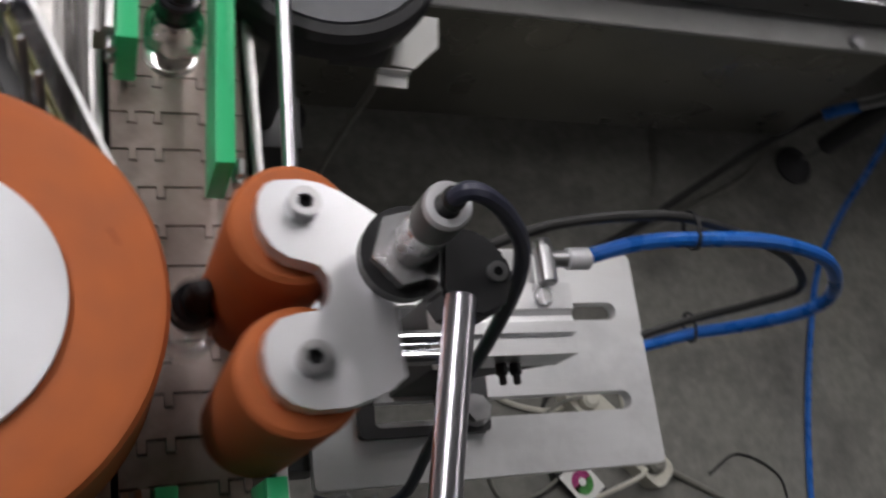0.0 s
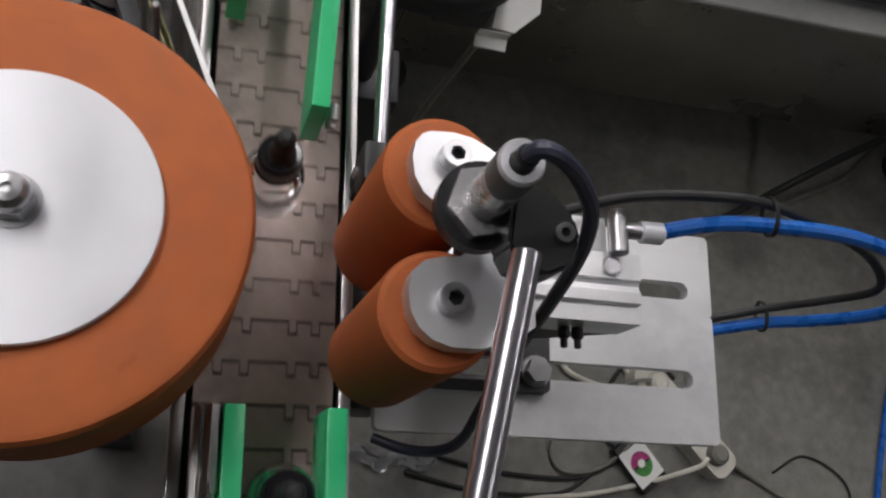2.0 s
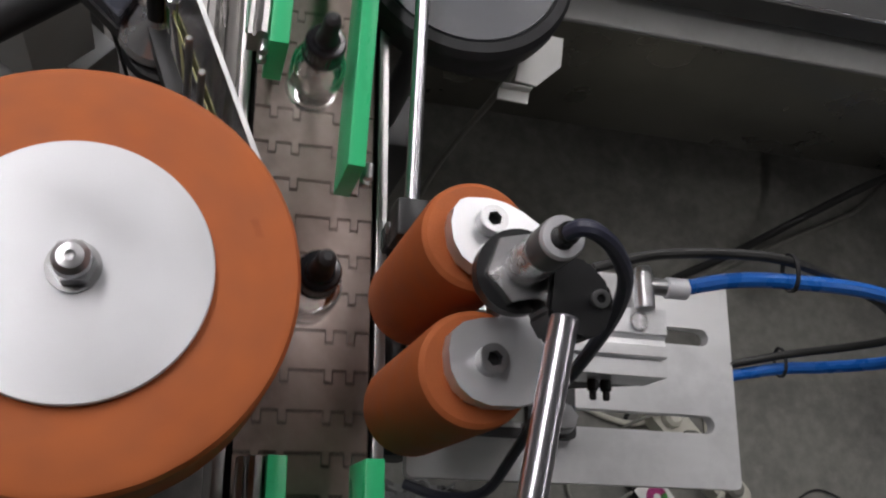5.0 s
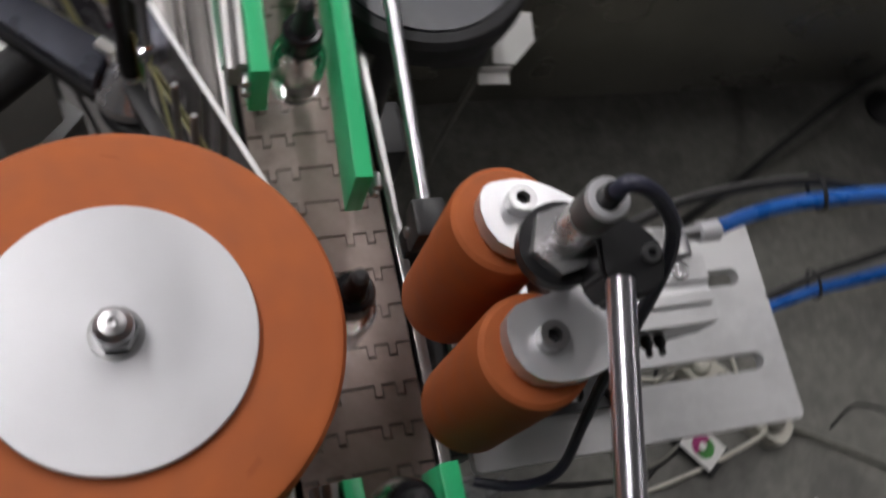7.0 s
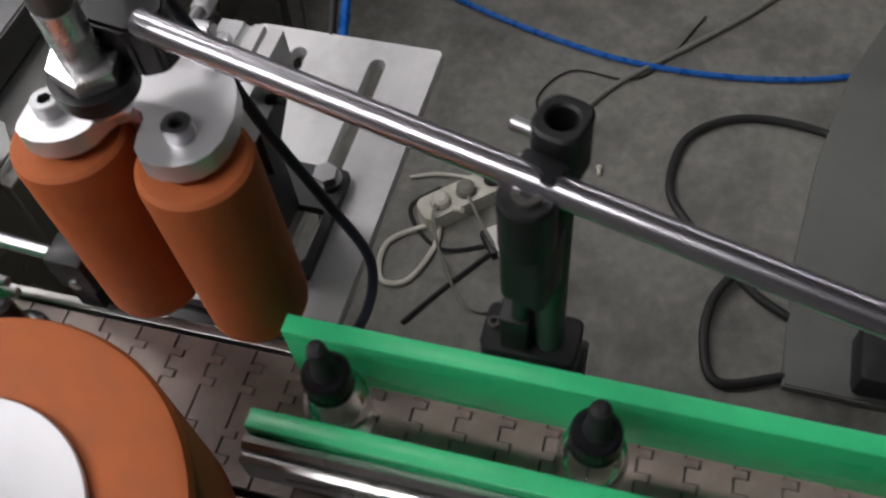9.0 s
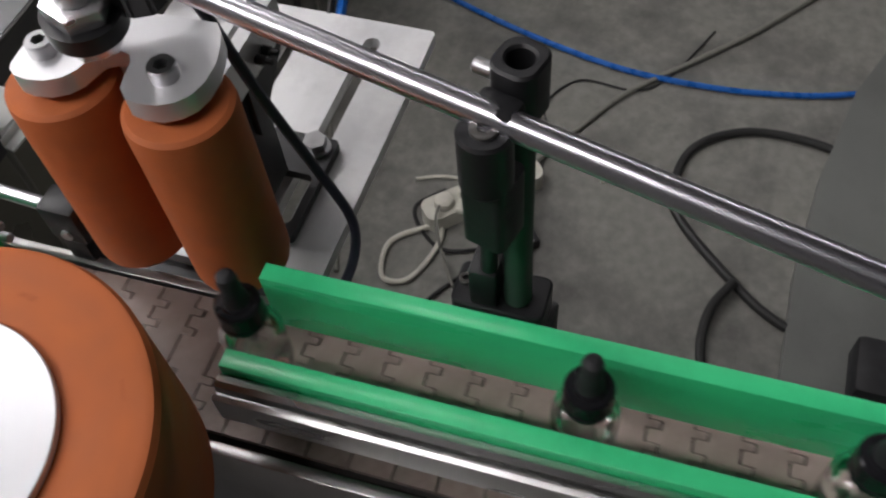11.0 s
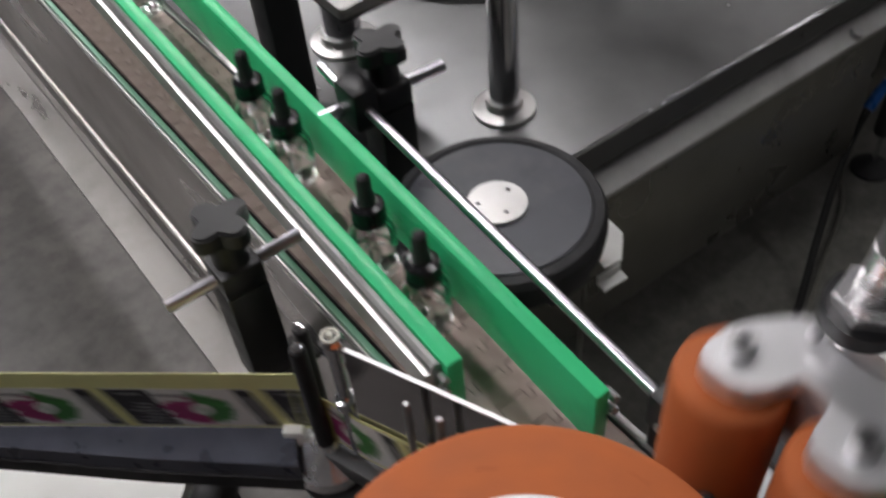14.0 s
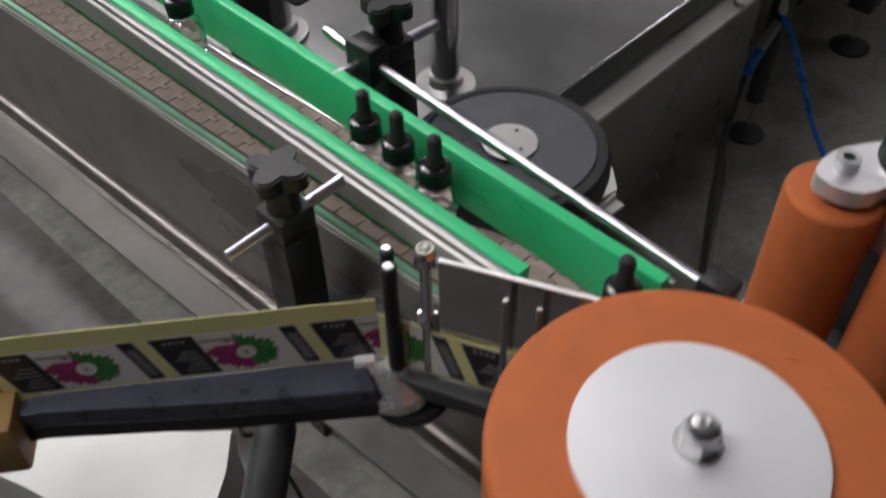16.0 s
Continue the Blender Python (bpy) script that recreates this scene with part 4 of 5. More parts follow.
def label_thing():
    """One label; each strip's own x runs back along the web, its y out of the printed face."""
    lab = thing("web_label", "printed label with magenta and green splashes on the web", "label", (0, 0, 0), group="labels on the web")
    for i in range(STRIPS):
        lo, hi = U0 + STRIP_W * i, U0 + STRIP_W * (i + 1)

        def sheet(outline, layer):
            poly = clipped(outline, lo, hi)
            if len(poly) < 3:
                return None
            bm = bmesh.new()
            y0 = 0.0004 + 0.0002 * layer
            base = [bm.verts.new((u - (lo + hi) / 2, y0, v)) for u, v in poly]
            top = [bm.verts.new((u - (lo + hi) / 2, y0 + 0.00012, v)) for u, v in poly]
            for a in range(len(poly)):
                b = (a + 1) % len(poly)
                bm.faces.new((base[a], base[b], top[b], top[a]))
            bm.faces.new(top)
            bm.faces.new(list(reversed(base)))
            return bm
        strip_ob = part("label_strip", sheet(slab(0.0, 0.1025, 0.0, 1.0), 0), WHITE, lab, "printed white bottle label")
        for name, outline, mat, layer in PRINTS:
            bm = sheet(outline, layer)
            if bm is not None:
                part(name, bm, mat, strip_ob)
    return lab


BEND, TIP_A, TIP_B = WP, PL_A + pn * 0.003, PL_B + pn * 0.003
LEG_A = (TIP_A - BEND).length
LEG_B = LEG_A + (TIP_B - TIP_A).length
BOTTLE_R, CONTACT = 0.0187, LEG_B + 0.066


def strip_pose(s, bottle=None):
    """Where a strip lies whose middle is s back along the web from the bend; past the tip it runs on to the bottle and round it."""
    if s >= 0:
        p, way, z = BEND + WD * s, WD, 0.0
    elif -s < LEG_A:
        way = (BEND - TIP_A).normalized()
        p, z = BEND - way * -s, 0.0
    elif -s < LEG_B or bottle is None:
        p, way, z = TIP_A + pd * (-s - LEG_A), -pd, 0.0
    else:
        turn = math.atan2(pn.y, pn.x) + max(0.0, -s - CONTACT) / BOTTLE_R
        out = Vector((math.cos(turn), math.sin(turn), 0))
        reach = Vector((bottle[0], bottle[1], 0)) + out * (BOTTLE_R - 0.0004)
        k = min(1.0, (-s - LEG_B) / (CONTACT - LEG_B))
        p, way, z = TIP_B.lerp(reach, k), Vector((out.y, -out.x, 0)), 0.0190 * k
    return pose(p.x, p.y, z, 0, 0, math.degrees(math.atan2(way.y, way.x)))


web_labels = [label_thing()]
for k in range(7):
    web_labels.append(copy_thing(web_labels[0], Matrix()))

roll = thing("tape_wrapped_guide", "brown tape-wrapped web guide on the black arm", "guide", (0, 0, 0))
bm = bmesh.new()
p = arm_m @ Vector((0.268, 0.004, 0))
add_box(bm, -0.014, -0.024, 0.785, 0.030, 0.026, 0.838, m=Matrix.Translation((p.x, p.y, 0)) @ Matrix.Rotation(math.atan2(AD.y, AD.x), 4, "Z"), bevel=0.004)
part("wrap", bm, BROWN_TAPE, roll)

carton = thing("white_box", "white sheet-metal box under the labeller arm", "box", (0, 0, 0))
bm = bmesh.new()
add_prism(bm, list(reversed([(-0.194, 0.367), (-0.222, 0.338), (-0.244, 0.322), (-0.268, 0.330), (-0.300, 0.352), (-0.330, 0.395), (-0.345, 0.45), (-0.40, 0.60), (-0.37, 0.56), (-0.215, 0.388)])), 0.52, 0.69)
part("cover", bm, WHITE, carton)
bm = bmesh.new()
add_box(bm, -0.30, 0.46, 0.0, -0.22, 0.53, 0.5195)
part("stand", bm, DARK_STEEL, carton)
beam = thing("stand_beam", "grey painted beams of the labeller stand", "stand", (0, 0, 0))
for off in (0.0, 0.062):
    bm = bmesh.new()
    add_box(bm, 0.035, -0.033 - off, 0.38, 0.62, 0.025 - off, 0.45, bevel=0.003, m=Matrix(((AD.x, AN.x, 0, -0.168), (AD.y, AN.y, 0, 0.372), (0, 0, 1, 0), (0, 0, 0, 1))))
    part("beam", bm, STAND_GREY, beam)
for s in (0.30, 0.56):
    bm = bmesh.new()
    q = Vector((-0.168, 0.372, 0)) + AD * s
    add_box(bm, q.x - 0.02, q.y - 0.02, 0.0, q.x + 0.02, q.y + 0.02, 0.38)
    part("leg", bm, DARK_STEEL, beam)
loop_cable = single("looped_cable", (lambda b: (add_hose(b, [(-0.205, 0.305, 0.80), (-0.207, 0.318, 0.76), (-0.197, 0.330, 0.725), (-0.183, 0.322, 0.735), (-0.172, 0.300, 0.79)], 0.0022),
    add_hose(b, [(-0.166, 0.300, 0.80), (-0.170, 0.322, 0.73), (-0.172, 0.335, 0.65), (-0.160, 0.335, 0.55), (-0.150, 0.34, 0.40)], 0.0022), b)[2])(bmesh.new()), DARK_CABLE, "thin black cable looped under the arm", "cable")

single("sensor_flex", (lambda b: (add_hose(b, [(0.176, 0.28, 0.78), (0.176, 0.28, 0.7), (0.154, 0.253, 0.55), (0.144, 0.173, 0.40), (0.10, -0.10, 0.02)], 0.0032), b)[1])(bmesh.new()), GREY_CABLE, "pale thin lead hanging from the white bracket", "cable")

# ---- filler table beyond the conveyor ----
table = thing("filler_table", "worn stainless steel table of the filling machine", "table", (0, 0, 0))
TZ = 0.605
bm = bmesh.new()
add_box(bm, 0.145, 0.524, TZ - 0.012, 2.4, 2.3, TZ, bevel=0.002)
part("table_top", bm, TABLE_STEEL, table)
# Added chrome strip that draws the edge highlight as a thin line.
bm = bmesh.new()
add_box(bm, 0.145, 0.5215, TZ - 0.0035, 2.4, 0.5238, TZ + 0.0008, bevel=0.0007)
part("front_edge", bm, CHROME, table, "bright strip for the highlight along the table's front edge")
bm = bmesh.new()
add_box(bm, 0.146, 0.529, TZ - 0.054, 2.4, 0.545, TZ - 0.0125)
part("recess", bm, TABLE_STEEL, table, "recessed steel band under the table edge")
bm = bmesh.new()
add_prism(bm, [(0.5040, 0.5180), (0.5080, 0.5080), (0.5440, 0.5030), (0.5440, 0.5310), (0.5330, 0.5310), (0.5300, 0.5302), (0.5055, 0.5205)], 0.145, 2.4, m=Matrix(((0, 0, 1, 0), (1, 0, 0, 0), (0, 1, 0, 0), (0, 0, 0, 1))))
part("apron", bm, APRON, table, "pale sloping steel apron below the table edge")
bm = bmesh.new()
add_box(bm, 0.20, 0.534, 0.200, 1.105, 0.537, 0.5000, bevel=0.001)
part("skirt", bm, PANEL_STEEL, table, "dull stainless skirt panel under the apron")
bm = bmesh.new()
add_rod(bm, (0.965, 0.5150, 0.5225), (0.965, 0.5120, 0.5330), 0.010, 16)
part("bolt", bm, ZINC, table)
for fx, fy in ((1.310, 0.575), (0.24, 0.62), (1.325, 1.9), (0.24, 1.9)):
    bm = bmesh.new()
    add_rod(bm, (fx, fy, 0.10), (fx, fy, TZ - 0.0745), 0.020, 16)
    leg = part("leg", bm, DARK_STEEL, table)
    bm = bmesh.new()
    add_rod(bm, (fx, fy, 0.018), (fx, fy, 0.0995), 0.006, 12)
    part("stem", bm, CHROME, leg, "bright threaded stem")
    bm = bmesh.new()
    add_lathe(bm, [(0, 0.0), (0.042, 0.0), (0.042, 0.006), (0.030, 0.014), (0.010, 0.020), (0, 0.020)], 28, Matrix.Translation((fx, fy, 0)))
    part("foot", bm, BLACK_RUBBER, leg, "round black levelling foot")
foot = thing("levelling_pedestal", "round black levelling foot with chrome stem", "foot", (1.80, 0.56, 0))
bm = bmesh.new()
add_lathe(bm, [(0, 0.0), (0.050, 0.0), (0.050, 0.007), (0.034, 0.016), (0.012, 0.022), (0, 0.022)], 28)
part("pad", bm, BLACK_RUBBER, foot)
bm = bmesh.new()
add_rod(bm, (0, 0, 0.022), (0, 0, 0.12), 0.007, 12)
part("stem", bm, CHROME, foot)
bm = bmesh.new()
add_box(bm, -0.03, -0.03, 0.12, 0.03, 0.03, 0.55, bevel=0.002)
part("leg", bm, DARK_STEEL, foot)


def column(label, x, y, r, top, flange):
    c = thing("column", label, "column", (x, y, 0), group="table columns")
    bm = bmesh.new()
    add_lathe(bm, [(0, TZ), (flange, TZ), (flange, TZ + 0.006), (r * 1.25, TZ + 0.008), (r * 1.2, TZ + 0.02), (0, TZ + 0.02)], 36)
    part("flange", bm, STEEL, c)
    bm = bmesh.new()
    add_rod(bm, (0, 0, TZ + 0.0202), (0, 0, top), r, 32)
    part("pipe", bm, CHROME, c)
    return c


column("polished steel column standing on the filler table", 0.382, 0.652, 0.020, 1.25, 0.042)
column("shorter steel column under the cup tray", 0.305, 0.93, 0.028, 0.785, 0.05)
tray = thing("cup_tray", "small steel tray with round cup recesses", "tray", (0.262, 0.80, 0))
bm = bmesh.new()
add_prism(bm, rounded(-0.06, -0.075, 0.06, 0.16, 0.006), 0.7855, 0.800, holes=[list(reversed(ring_pts(dx, dy, 0.021, 20))) for dx in (-0.028, 0.028) for dy in (-0.042, 0.016)])
part("plate", bm, STEEL, tray)
bm = bmesh.new()
add_prism(bm, rounded(-0.058, -0.073, 0.058, 0.12, 0.006), 0.7800, 0.7853)
part("underside", bm, DARK_STEEL, tray)
ring = single("coiled_hose", (lambda b: (add_hose(b, [(0.62 + 0.17 * math.cos(a * 0.5236), 1.02 + 0.17 * math.sin(a * 0.5236), TZ + 0.012 + 0.004 * (a % 2)) for a in range(13)], 0.006),
    add_hose(b, [(0.61 + 0.15 * math.cos(a * 0.5236), 1.03 + 0.16 * math.sin(a * 0.5236), TZ + 0.022 + 0.004 * (a % 2)) for a in range(13)], 0.006), b)[2])(bmesh.new()), DARK_CABLE, "black hose coiled on the filler table", "hose")
dark_post = thing("black_pillar", "black pillar behind the infeed rail", "pillar", (0.115, 0.70, 0))
bm = bmesh.new()
add_box(bm, -0.02, -0.02, 0.0, 0.02, 0.02, 1.0, bevel=0.004)
part("body", bm, BLACK, dark_post)

# ---- hoses, cables and clutter on the floor ----
air = thing("air_hose", "blue air hose looping from the cylinder", "hose", (0, 0, 0))
bm = bmesh.new()
add_hose(bm, [(0.190, 0.0232, 0.9795), (0.215, 0.026, 0.995), (0.2433, 0.0255, 1.004), (0.30, 0.026, 1.000), (0.355, 0.022, 0.980), (0.392, 0.014, 0.940), (0.395, 0.011, 0.905), (0.370, 0.012, 0.868), (0.3444, 0.0128, 0.847), (0.30, 0.006, 0.826), (0.26, 0.0, 0.818), (0.20, 0.0, 0.80)], 0.0043)
part("blue_tube", bm, BLUE, air)
bm = bmesh.new()
add_hose(bm, [(0.135, 0.028, 0.985), (0.17, 0.037, 0.992), (0.21, 0.038, 1.004), (0.2433, 0.0355, 1.008), (0.30, 0.030, 0.990), (0.350, 0.028, 0.958), (0.380, 0.022, 0.925), (0.370, 0.022, 0.89), (0.345, 0.0215, 0.856), (0.30, 0.014, 0.830), (0.25, 0.01, 0.818)], 0.0029)
part("black_tube", bm, DARK_CABLE, air, "thin black tube tied to the hose")
for tx, ty, tz in ((0.2433, 0.030, 1.0055), (0.3444, 0.017, 0.8505)):
    bm = bmesh.new()
    add_lathe(bm, [(0.0088, -0.0012), (0.0098, -0.0012), (0.0098, 0.0012), (0.0088, 0.0012)], 20, Matrix.Translation((tx, ty, tz)) @ Matrix.Rotation(radians(90), 4, "Y") @ Matrix.Diagonal((0.75, 1.15, 1, 1)), closed=True)
    part("cable_tie", bm, BLACK, air)
floor_hose = single("floor_hose", (lambda b: (add_hose(b, [(1.240, 0.543, 0.368), (1.258, 0.515, 0.315), (1.285, 0.475, 0.21), (1.300, 0.425, 0.10), (1.290, 0.345, 0.022), (1.244, 0.215, 0.007), (1.188, 0.05, 0.007), (1.148, -0.12, 0.007), (1.140, -0.27, 0.007), (1.152, -0.41, 0.007), (1.19, -0.555, 0.007), (1.30, -0.8, 0.007)], 0.0058), b)[1])(bmesh.new()), BLUE, "blue air hose running from the regulator over the floor", "hose")
regulator = thing("air_regulator", "black air regulator with brass fittings on the table leg", "regulator", (1.268, 0.555, 0))
bm = bmesh.new()
add_box(bm, -0.028, -0.022, 0.335, 0.012, 0.012, 0.455, bevel=0.006)
part("body", bm, BLACK, regulator)
bm = bmesh.new()
add_lathe(bm, [(0, 0), (0.024, 0), (0.026, 0.004), (0.026, 0.040), (0.022, 0.046), (0, 0.046)], 28, Matrix.Translation((0.012, -0.004, 0.385)) @ Matrix.Rotation(radians(90), 4, "Y"))
part("adjusting_knob", bm, BLACK_RUBBER, regulator, "black ribbed adjusting knob")
bm = bmesh.new()
add_rod(bm, (-0.020, -0.012, 0.400), (-0.026, -0.012, 0.366), 0.0090, 14)
add_rod(bm, (-0.026, -0.010, 0.345), (-0.075, -0.008, 0.304), 0.0095, 14)
part("fitting", bm, ZINC, regulator, "plated hose fittings")
supply = thing("supply_hose", "black hose with a blue end section by the table leg", "hose", (0, 0, 0))
bm = bmesh.new()
add_hose(bm, [(1.198, 0.548, 0.300), (1.175, 0.548, 0.284), (1.150, 0.546, 0.262)], 0.0105)
part("blue_end", bm, BLUE, supply, "blue hose end section")
bm = bmesh.new()
add_hose(bm, [(1.151, 0.546, 0.262), (1.120, 0.540, 0.225), (1.065, 0.520, 0.150), (0.99, 0.480, 0.060), (0.90, 0.430, 0.012), (0.78, 0.37, 0.008), (0.62, 0.29, 0.008)], 0.0075)
part("black_run", bm, DARK_CABLE, supply)
grey_lead = single("grey_lead", (lambda b: (add_hose(b, [(0.842, -0.008, 0.02), (0.92, -0.045, 0.006), (1.0, -0.09, 0.006), (1.09, -0.147, 0.006), (1.22, -0.27, 0.006), (1.33, -0.37, 0.006), (1.5, -0.5, 0.006)], 0.0055), b)[1])(bmesh.new()), GREY_CABLE, "grey power lead from the socket strip", "cable")
thin_lead = single("thin_lead", (lambda b: (add_hose(b, [(0.55, 0.25, 0.005), (0.70, 0.31, 0.005), (0.88, 0.398, 0.005), (1.02, 0.468, 0.005), (1.168, 0.538, 0.005), (1.25, 0.61, 0.005)], 0.0048), b)[1])(bmesh.new()), GREY_CABLE, "thin pale lead across the floor", "cable")
cream_lead = single("cream_lead", (lambda b: (add_hose(b, [(0.80, -0.015, 0.045), (0.775, -0.03, 0.05), (0.70, -0.055, 0.012), (0.60, -0.075, 0.006), (0.50, -0.085, 0.006), (0.40, -0.12, 0.006), (0.30, -0.25, 0.006)], 0.0042), b)[1])(bmesh.new()), CREAM, "cream power lead plugged into the socket strip", "cable")
loop_lead = single("looped_lead", (lambda b: (add_hose(b, [(0.72, 0.11, 0.045), (0.66, 0.10, 0.05), (0.58, 0.05, 0.012), (0.54, 0.0, 0.006), (0.56, -0.04, 0.006), (0.63, -0.03, 0.010), (0.70, 0.03, 0.03), (0.75, 0.07, 0.045)], 0.0030), b)[1])(bmesh.new()), GREY_CABLE, "thin grey lead looped beside the socket strip", "cable")
black_lead = single("black_lead", (lambda b: (add_hose(b, [(1.00, -0.62, 0.008), (1.045, -0.51, 0.008), (1.045, -0.38, 0.008), (0.98, -0.29, 0.008), (0.87, -0.272, 0.008), (0.80, -0.305, 0.008), (0.70, -0.41, 0.008), (0.655, -0.473, 0.008), (0.60, -0.60, 0.008)], 0.0080), b)[1])(bmesh.new()), DARK_CABLE, "thick black lead curling over the floor", "cable")
black_coil = single("black_coil", (lambda b: (add_hose(b, [(0.70, -0.40, 0.022), (0.64, -0.372, 0.016), (0.565, -0.37, 0.010), (0.505, -0.40, 0.008), (0.54, -0.50, 0.008), (0.58, -0.61, 0.008), (0.60, -0.75, 0.008)], 0.0080), b)[1])(bmesh.new()), DARK_CABLE, "thick black lead lying in a coil", "cable")
for pts, rad in (([(0.33, -0.02, 0.005), (0.45, -0.045, 0.005), (0.58, -0.05, 0.005), (0.66, -0.02, 0.005)], 0.0035),
                 ([(0.30, -0.05, 0.005), (0.42, -0.075, 0.005), (0.55, -0.075, 0.005), (0.62, -0.035, 0.006)], 0.0035),
                 ([(0.95, -0.03, 0.004), (1.02, 0.0, 0.004), (1.1, -0.05, 0.004), (1.1, -0.16, 0.004), (1.16, -0.22, 0.004), (1.3, -0.28, 0.004)], 0.0020)):
    bm = bmesh.new()
    add_hose(bm, pts, rad)
    single("dark_lead", bm, DARK_CABLE, "thin dark lead lying on the floor", "cable", group="dark leads")

coil_lead = single("coiled_lead", (lambda b: (add_hose(b, [(0.70, 0.06, 0.05), (0.721, 0.106, 0.007), (0.65, 0.096, 0.007), (0.569, 0.123, 0.007), (0.562, 0.169, 0.007), (0.635, 0.179, 0.007), (0.693, 0.109, 0.007)], 0.0050), b)[1])(bmesh.new()), CREAM, "cream lead lying in a loop beside the power strip", "cable")
top_lead = single("thin_cream_lead", (lambda b: (add_hose(b, [(0.779, 0.182, 0.006), (0.798, 0.133, 0.006), (0.802, 0.059, 0.006)], 0.0032), b)[1])(bmesh.new()), CREAM, "thin cream lead beside the power strip", "cable")
for run in ([(0.665, -0.007, 0.005), (0.565, 0.062, 0.005), (0.489, 0.109, 0.005)], [(0.674, -0.004, 0.005), (0.643, 0.078, 0.005), (0.671, 0.133, 0.005), (0.72, 0.162, 0.005), (0.77, 0.121, 0.005)]):
    bm = bmesh.new()
    add_hose(bm, run, 0.0036)
    single("adapter_lead", bm, DARK_CABLE, "dark lead running from the adapter", "cable", group="adapter leads")
strip = thing("socket_strip", "dusty cream power strip with plugs on the floor", "power strip", (0.768, 0.050, 0))
strip.rotation_euler = (0, 0, radians(-47))
bm = bmesh.new()
add_prism(bm, rounded(-0.115, -0.026, 0.115, 0.026, 0.018, 6), 0.0, 0.036, holes=[list(reversed(ring_pts(cx, 0, 0.0185, 20))) for cx in (-0.075, -0.025, 0.03, 0.078)])
part("casing", bm, CREAM, strip)
for cx, mat in ((-0.075, CREAM), (-0.025, GREY_CABLE), (0.03, BLACK), (0.078, GREY_CABLE)):
    bm = bmesh.new()
    add_lathe(bm, [(0, 0.004), (0.0180, 0.004), (0.0180, 0.018), (0.016, 0.050), (0.010, 0.055), (0, 0.055)], 20, Matrix.Translation((cx, 0, 0)))
    part("plug", bm, mat, strip)
fl_label = thing("dropped_label_pack", "black adapter with a stray printed label on the floor", "adapter", (0.690, -0.022, 0))
fl_label.rotation_euler = (0, 0, radians(-52))
bm = bmesh.new()
add_box(bm, -0.042, -0.027, 0.0, 0.046, 0.027, 0.020, bevel=0.003)
part("adapter", bm, BLACK, fl_label)


def flat_patch(parent, name, pts, z, mat):
    bm = bmesh.new()
    add_prism(bm, pts, z, z + 0.0003)
    return part(name, bm, mat, parent)


flat_patch(fl_label, "label", rounded(-0.030, -0.026, 0.036, 0.026, 0.001, 1), 0.0203, WHITE)
flat_patch(fl_label, "magenta_splash", [(0.003 + 0.020 * math.cos(radians(a)), 0.019 * math.sin(radians(a))) for a in range(80, 281, 20)], 0.0207, MAGENTA)
flat_patch(fl_label, "green_splash", [(0.003 + 0.022 * math.cos(radians(a)), 0.019 * math.sin(radians(a))) for a in range(-95, 86, 20)], 0.0207, PRINT_GREEN)
flat_patch(fl_label, "swirl", ring_pts(0.003, 0, 0.0068, 16), 0.0212, WHITE)

crumb = thing("dropped_screw", "small bright screw lying on the floor", "screw", (0.868, -0.148, 0))
bm = bmesh.new()
add_rod(bm, (-0.008, 0, 0.005), (0.006, 0.002, 0.005), 0.004, 10)
add_rod(bm, (0.006, 0.002, 0.006), (0.011, 0.003, 0.006), 0.006, 10)
part("shank", bm, CREAM, crumb)
def film_scrap(b, cx, cy, length, width, seed):
    """A crumpled sheet of clear film lying on the floor."""
    rng = random.Random(seed)
    n, k = 22, 7
    rows = []
    for i in range(n):
        row = []
        for j in range(k):
            u, v = i / (n - 1) - 0.5, j / (k - 1) - 0.5
            edge = 1 - 0.35 * abs(2 * u) ** 2
            lift = 0.004 + 0.009 * abs(math.sin(9 * u + 4 * v + seed)) * rng.random()
            row.append(b.verts.new((cx + length * u + 0.004 * rng.random(), cy + width * v * edge + 0.006 * math.sin(14 * u) + 0.004 * rng.random(), lift)))
        rows.append(row)
    for i in range(n - 1):
        for j in range(k - 1):
            b.faces.new((rows[i][j], rows[i + 1][j], rows[i + 1][j + 1], rows[i][j + 1]))
    bmesh.ops.solidify(b, geom=list(b.faces), thickness=0.0004)
    return b


single("torn_film", film_scrap(bmesh.new(), 0.275, -0.030, 0.148, 0.035, 2), FILM, "crumpled scrap of clear film on the floor", "film scrap", group="film scraps")
plinth = thing("machine_plinth", "grey painted steel plinth of the next machine", "plinth", (0, 0, 0))
bm = bmesh.new()
add_prism(bm, list(reversed([(0.52, -0.492), (0.74, -0.492), (0.96, -0.513), (1.19, -0.558), (1.45, -0.66), (1.45, -1.4), (0.52, -1.4)])), 0.0, 0.018)
bmesh.ops.bevel(bm, geom=[e for e in bm.edges if abs(e.verts[0].co.z - e.verts[1].co.z) < 1e-6], offset=0.003, segments=2, affect="EDGES")
part("slab", bm, STAND_DARK, plinth)
bm = bmesh.new()
add_box(bm, 0.62, -1.3, 0.0182, 1.4, -0.66, 0.30, bevel=0.006)
part("body", bm, STAND_DARK, plinth)
pedal = thing("black_box", "black rubber-cased box beside the plinth", "box", (0.575, -0.625, 0.0185))
bm = bmesh.new()
add_box(bm, -0.05, -0.04, 0.0, 0.05, 0.04, 0.06, bevel=0.012)
part("case", bm, BLACK_RUBBER, pedal)


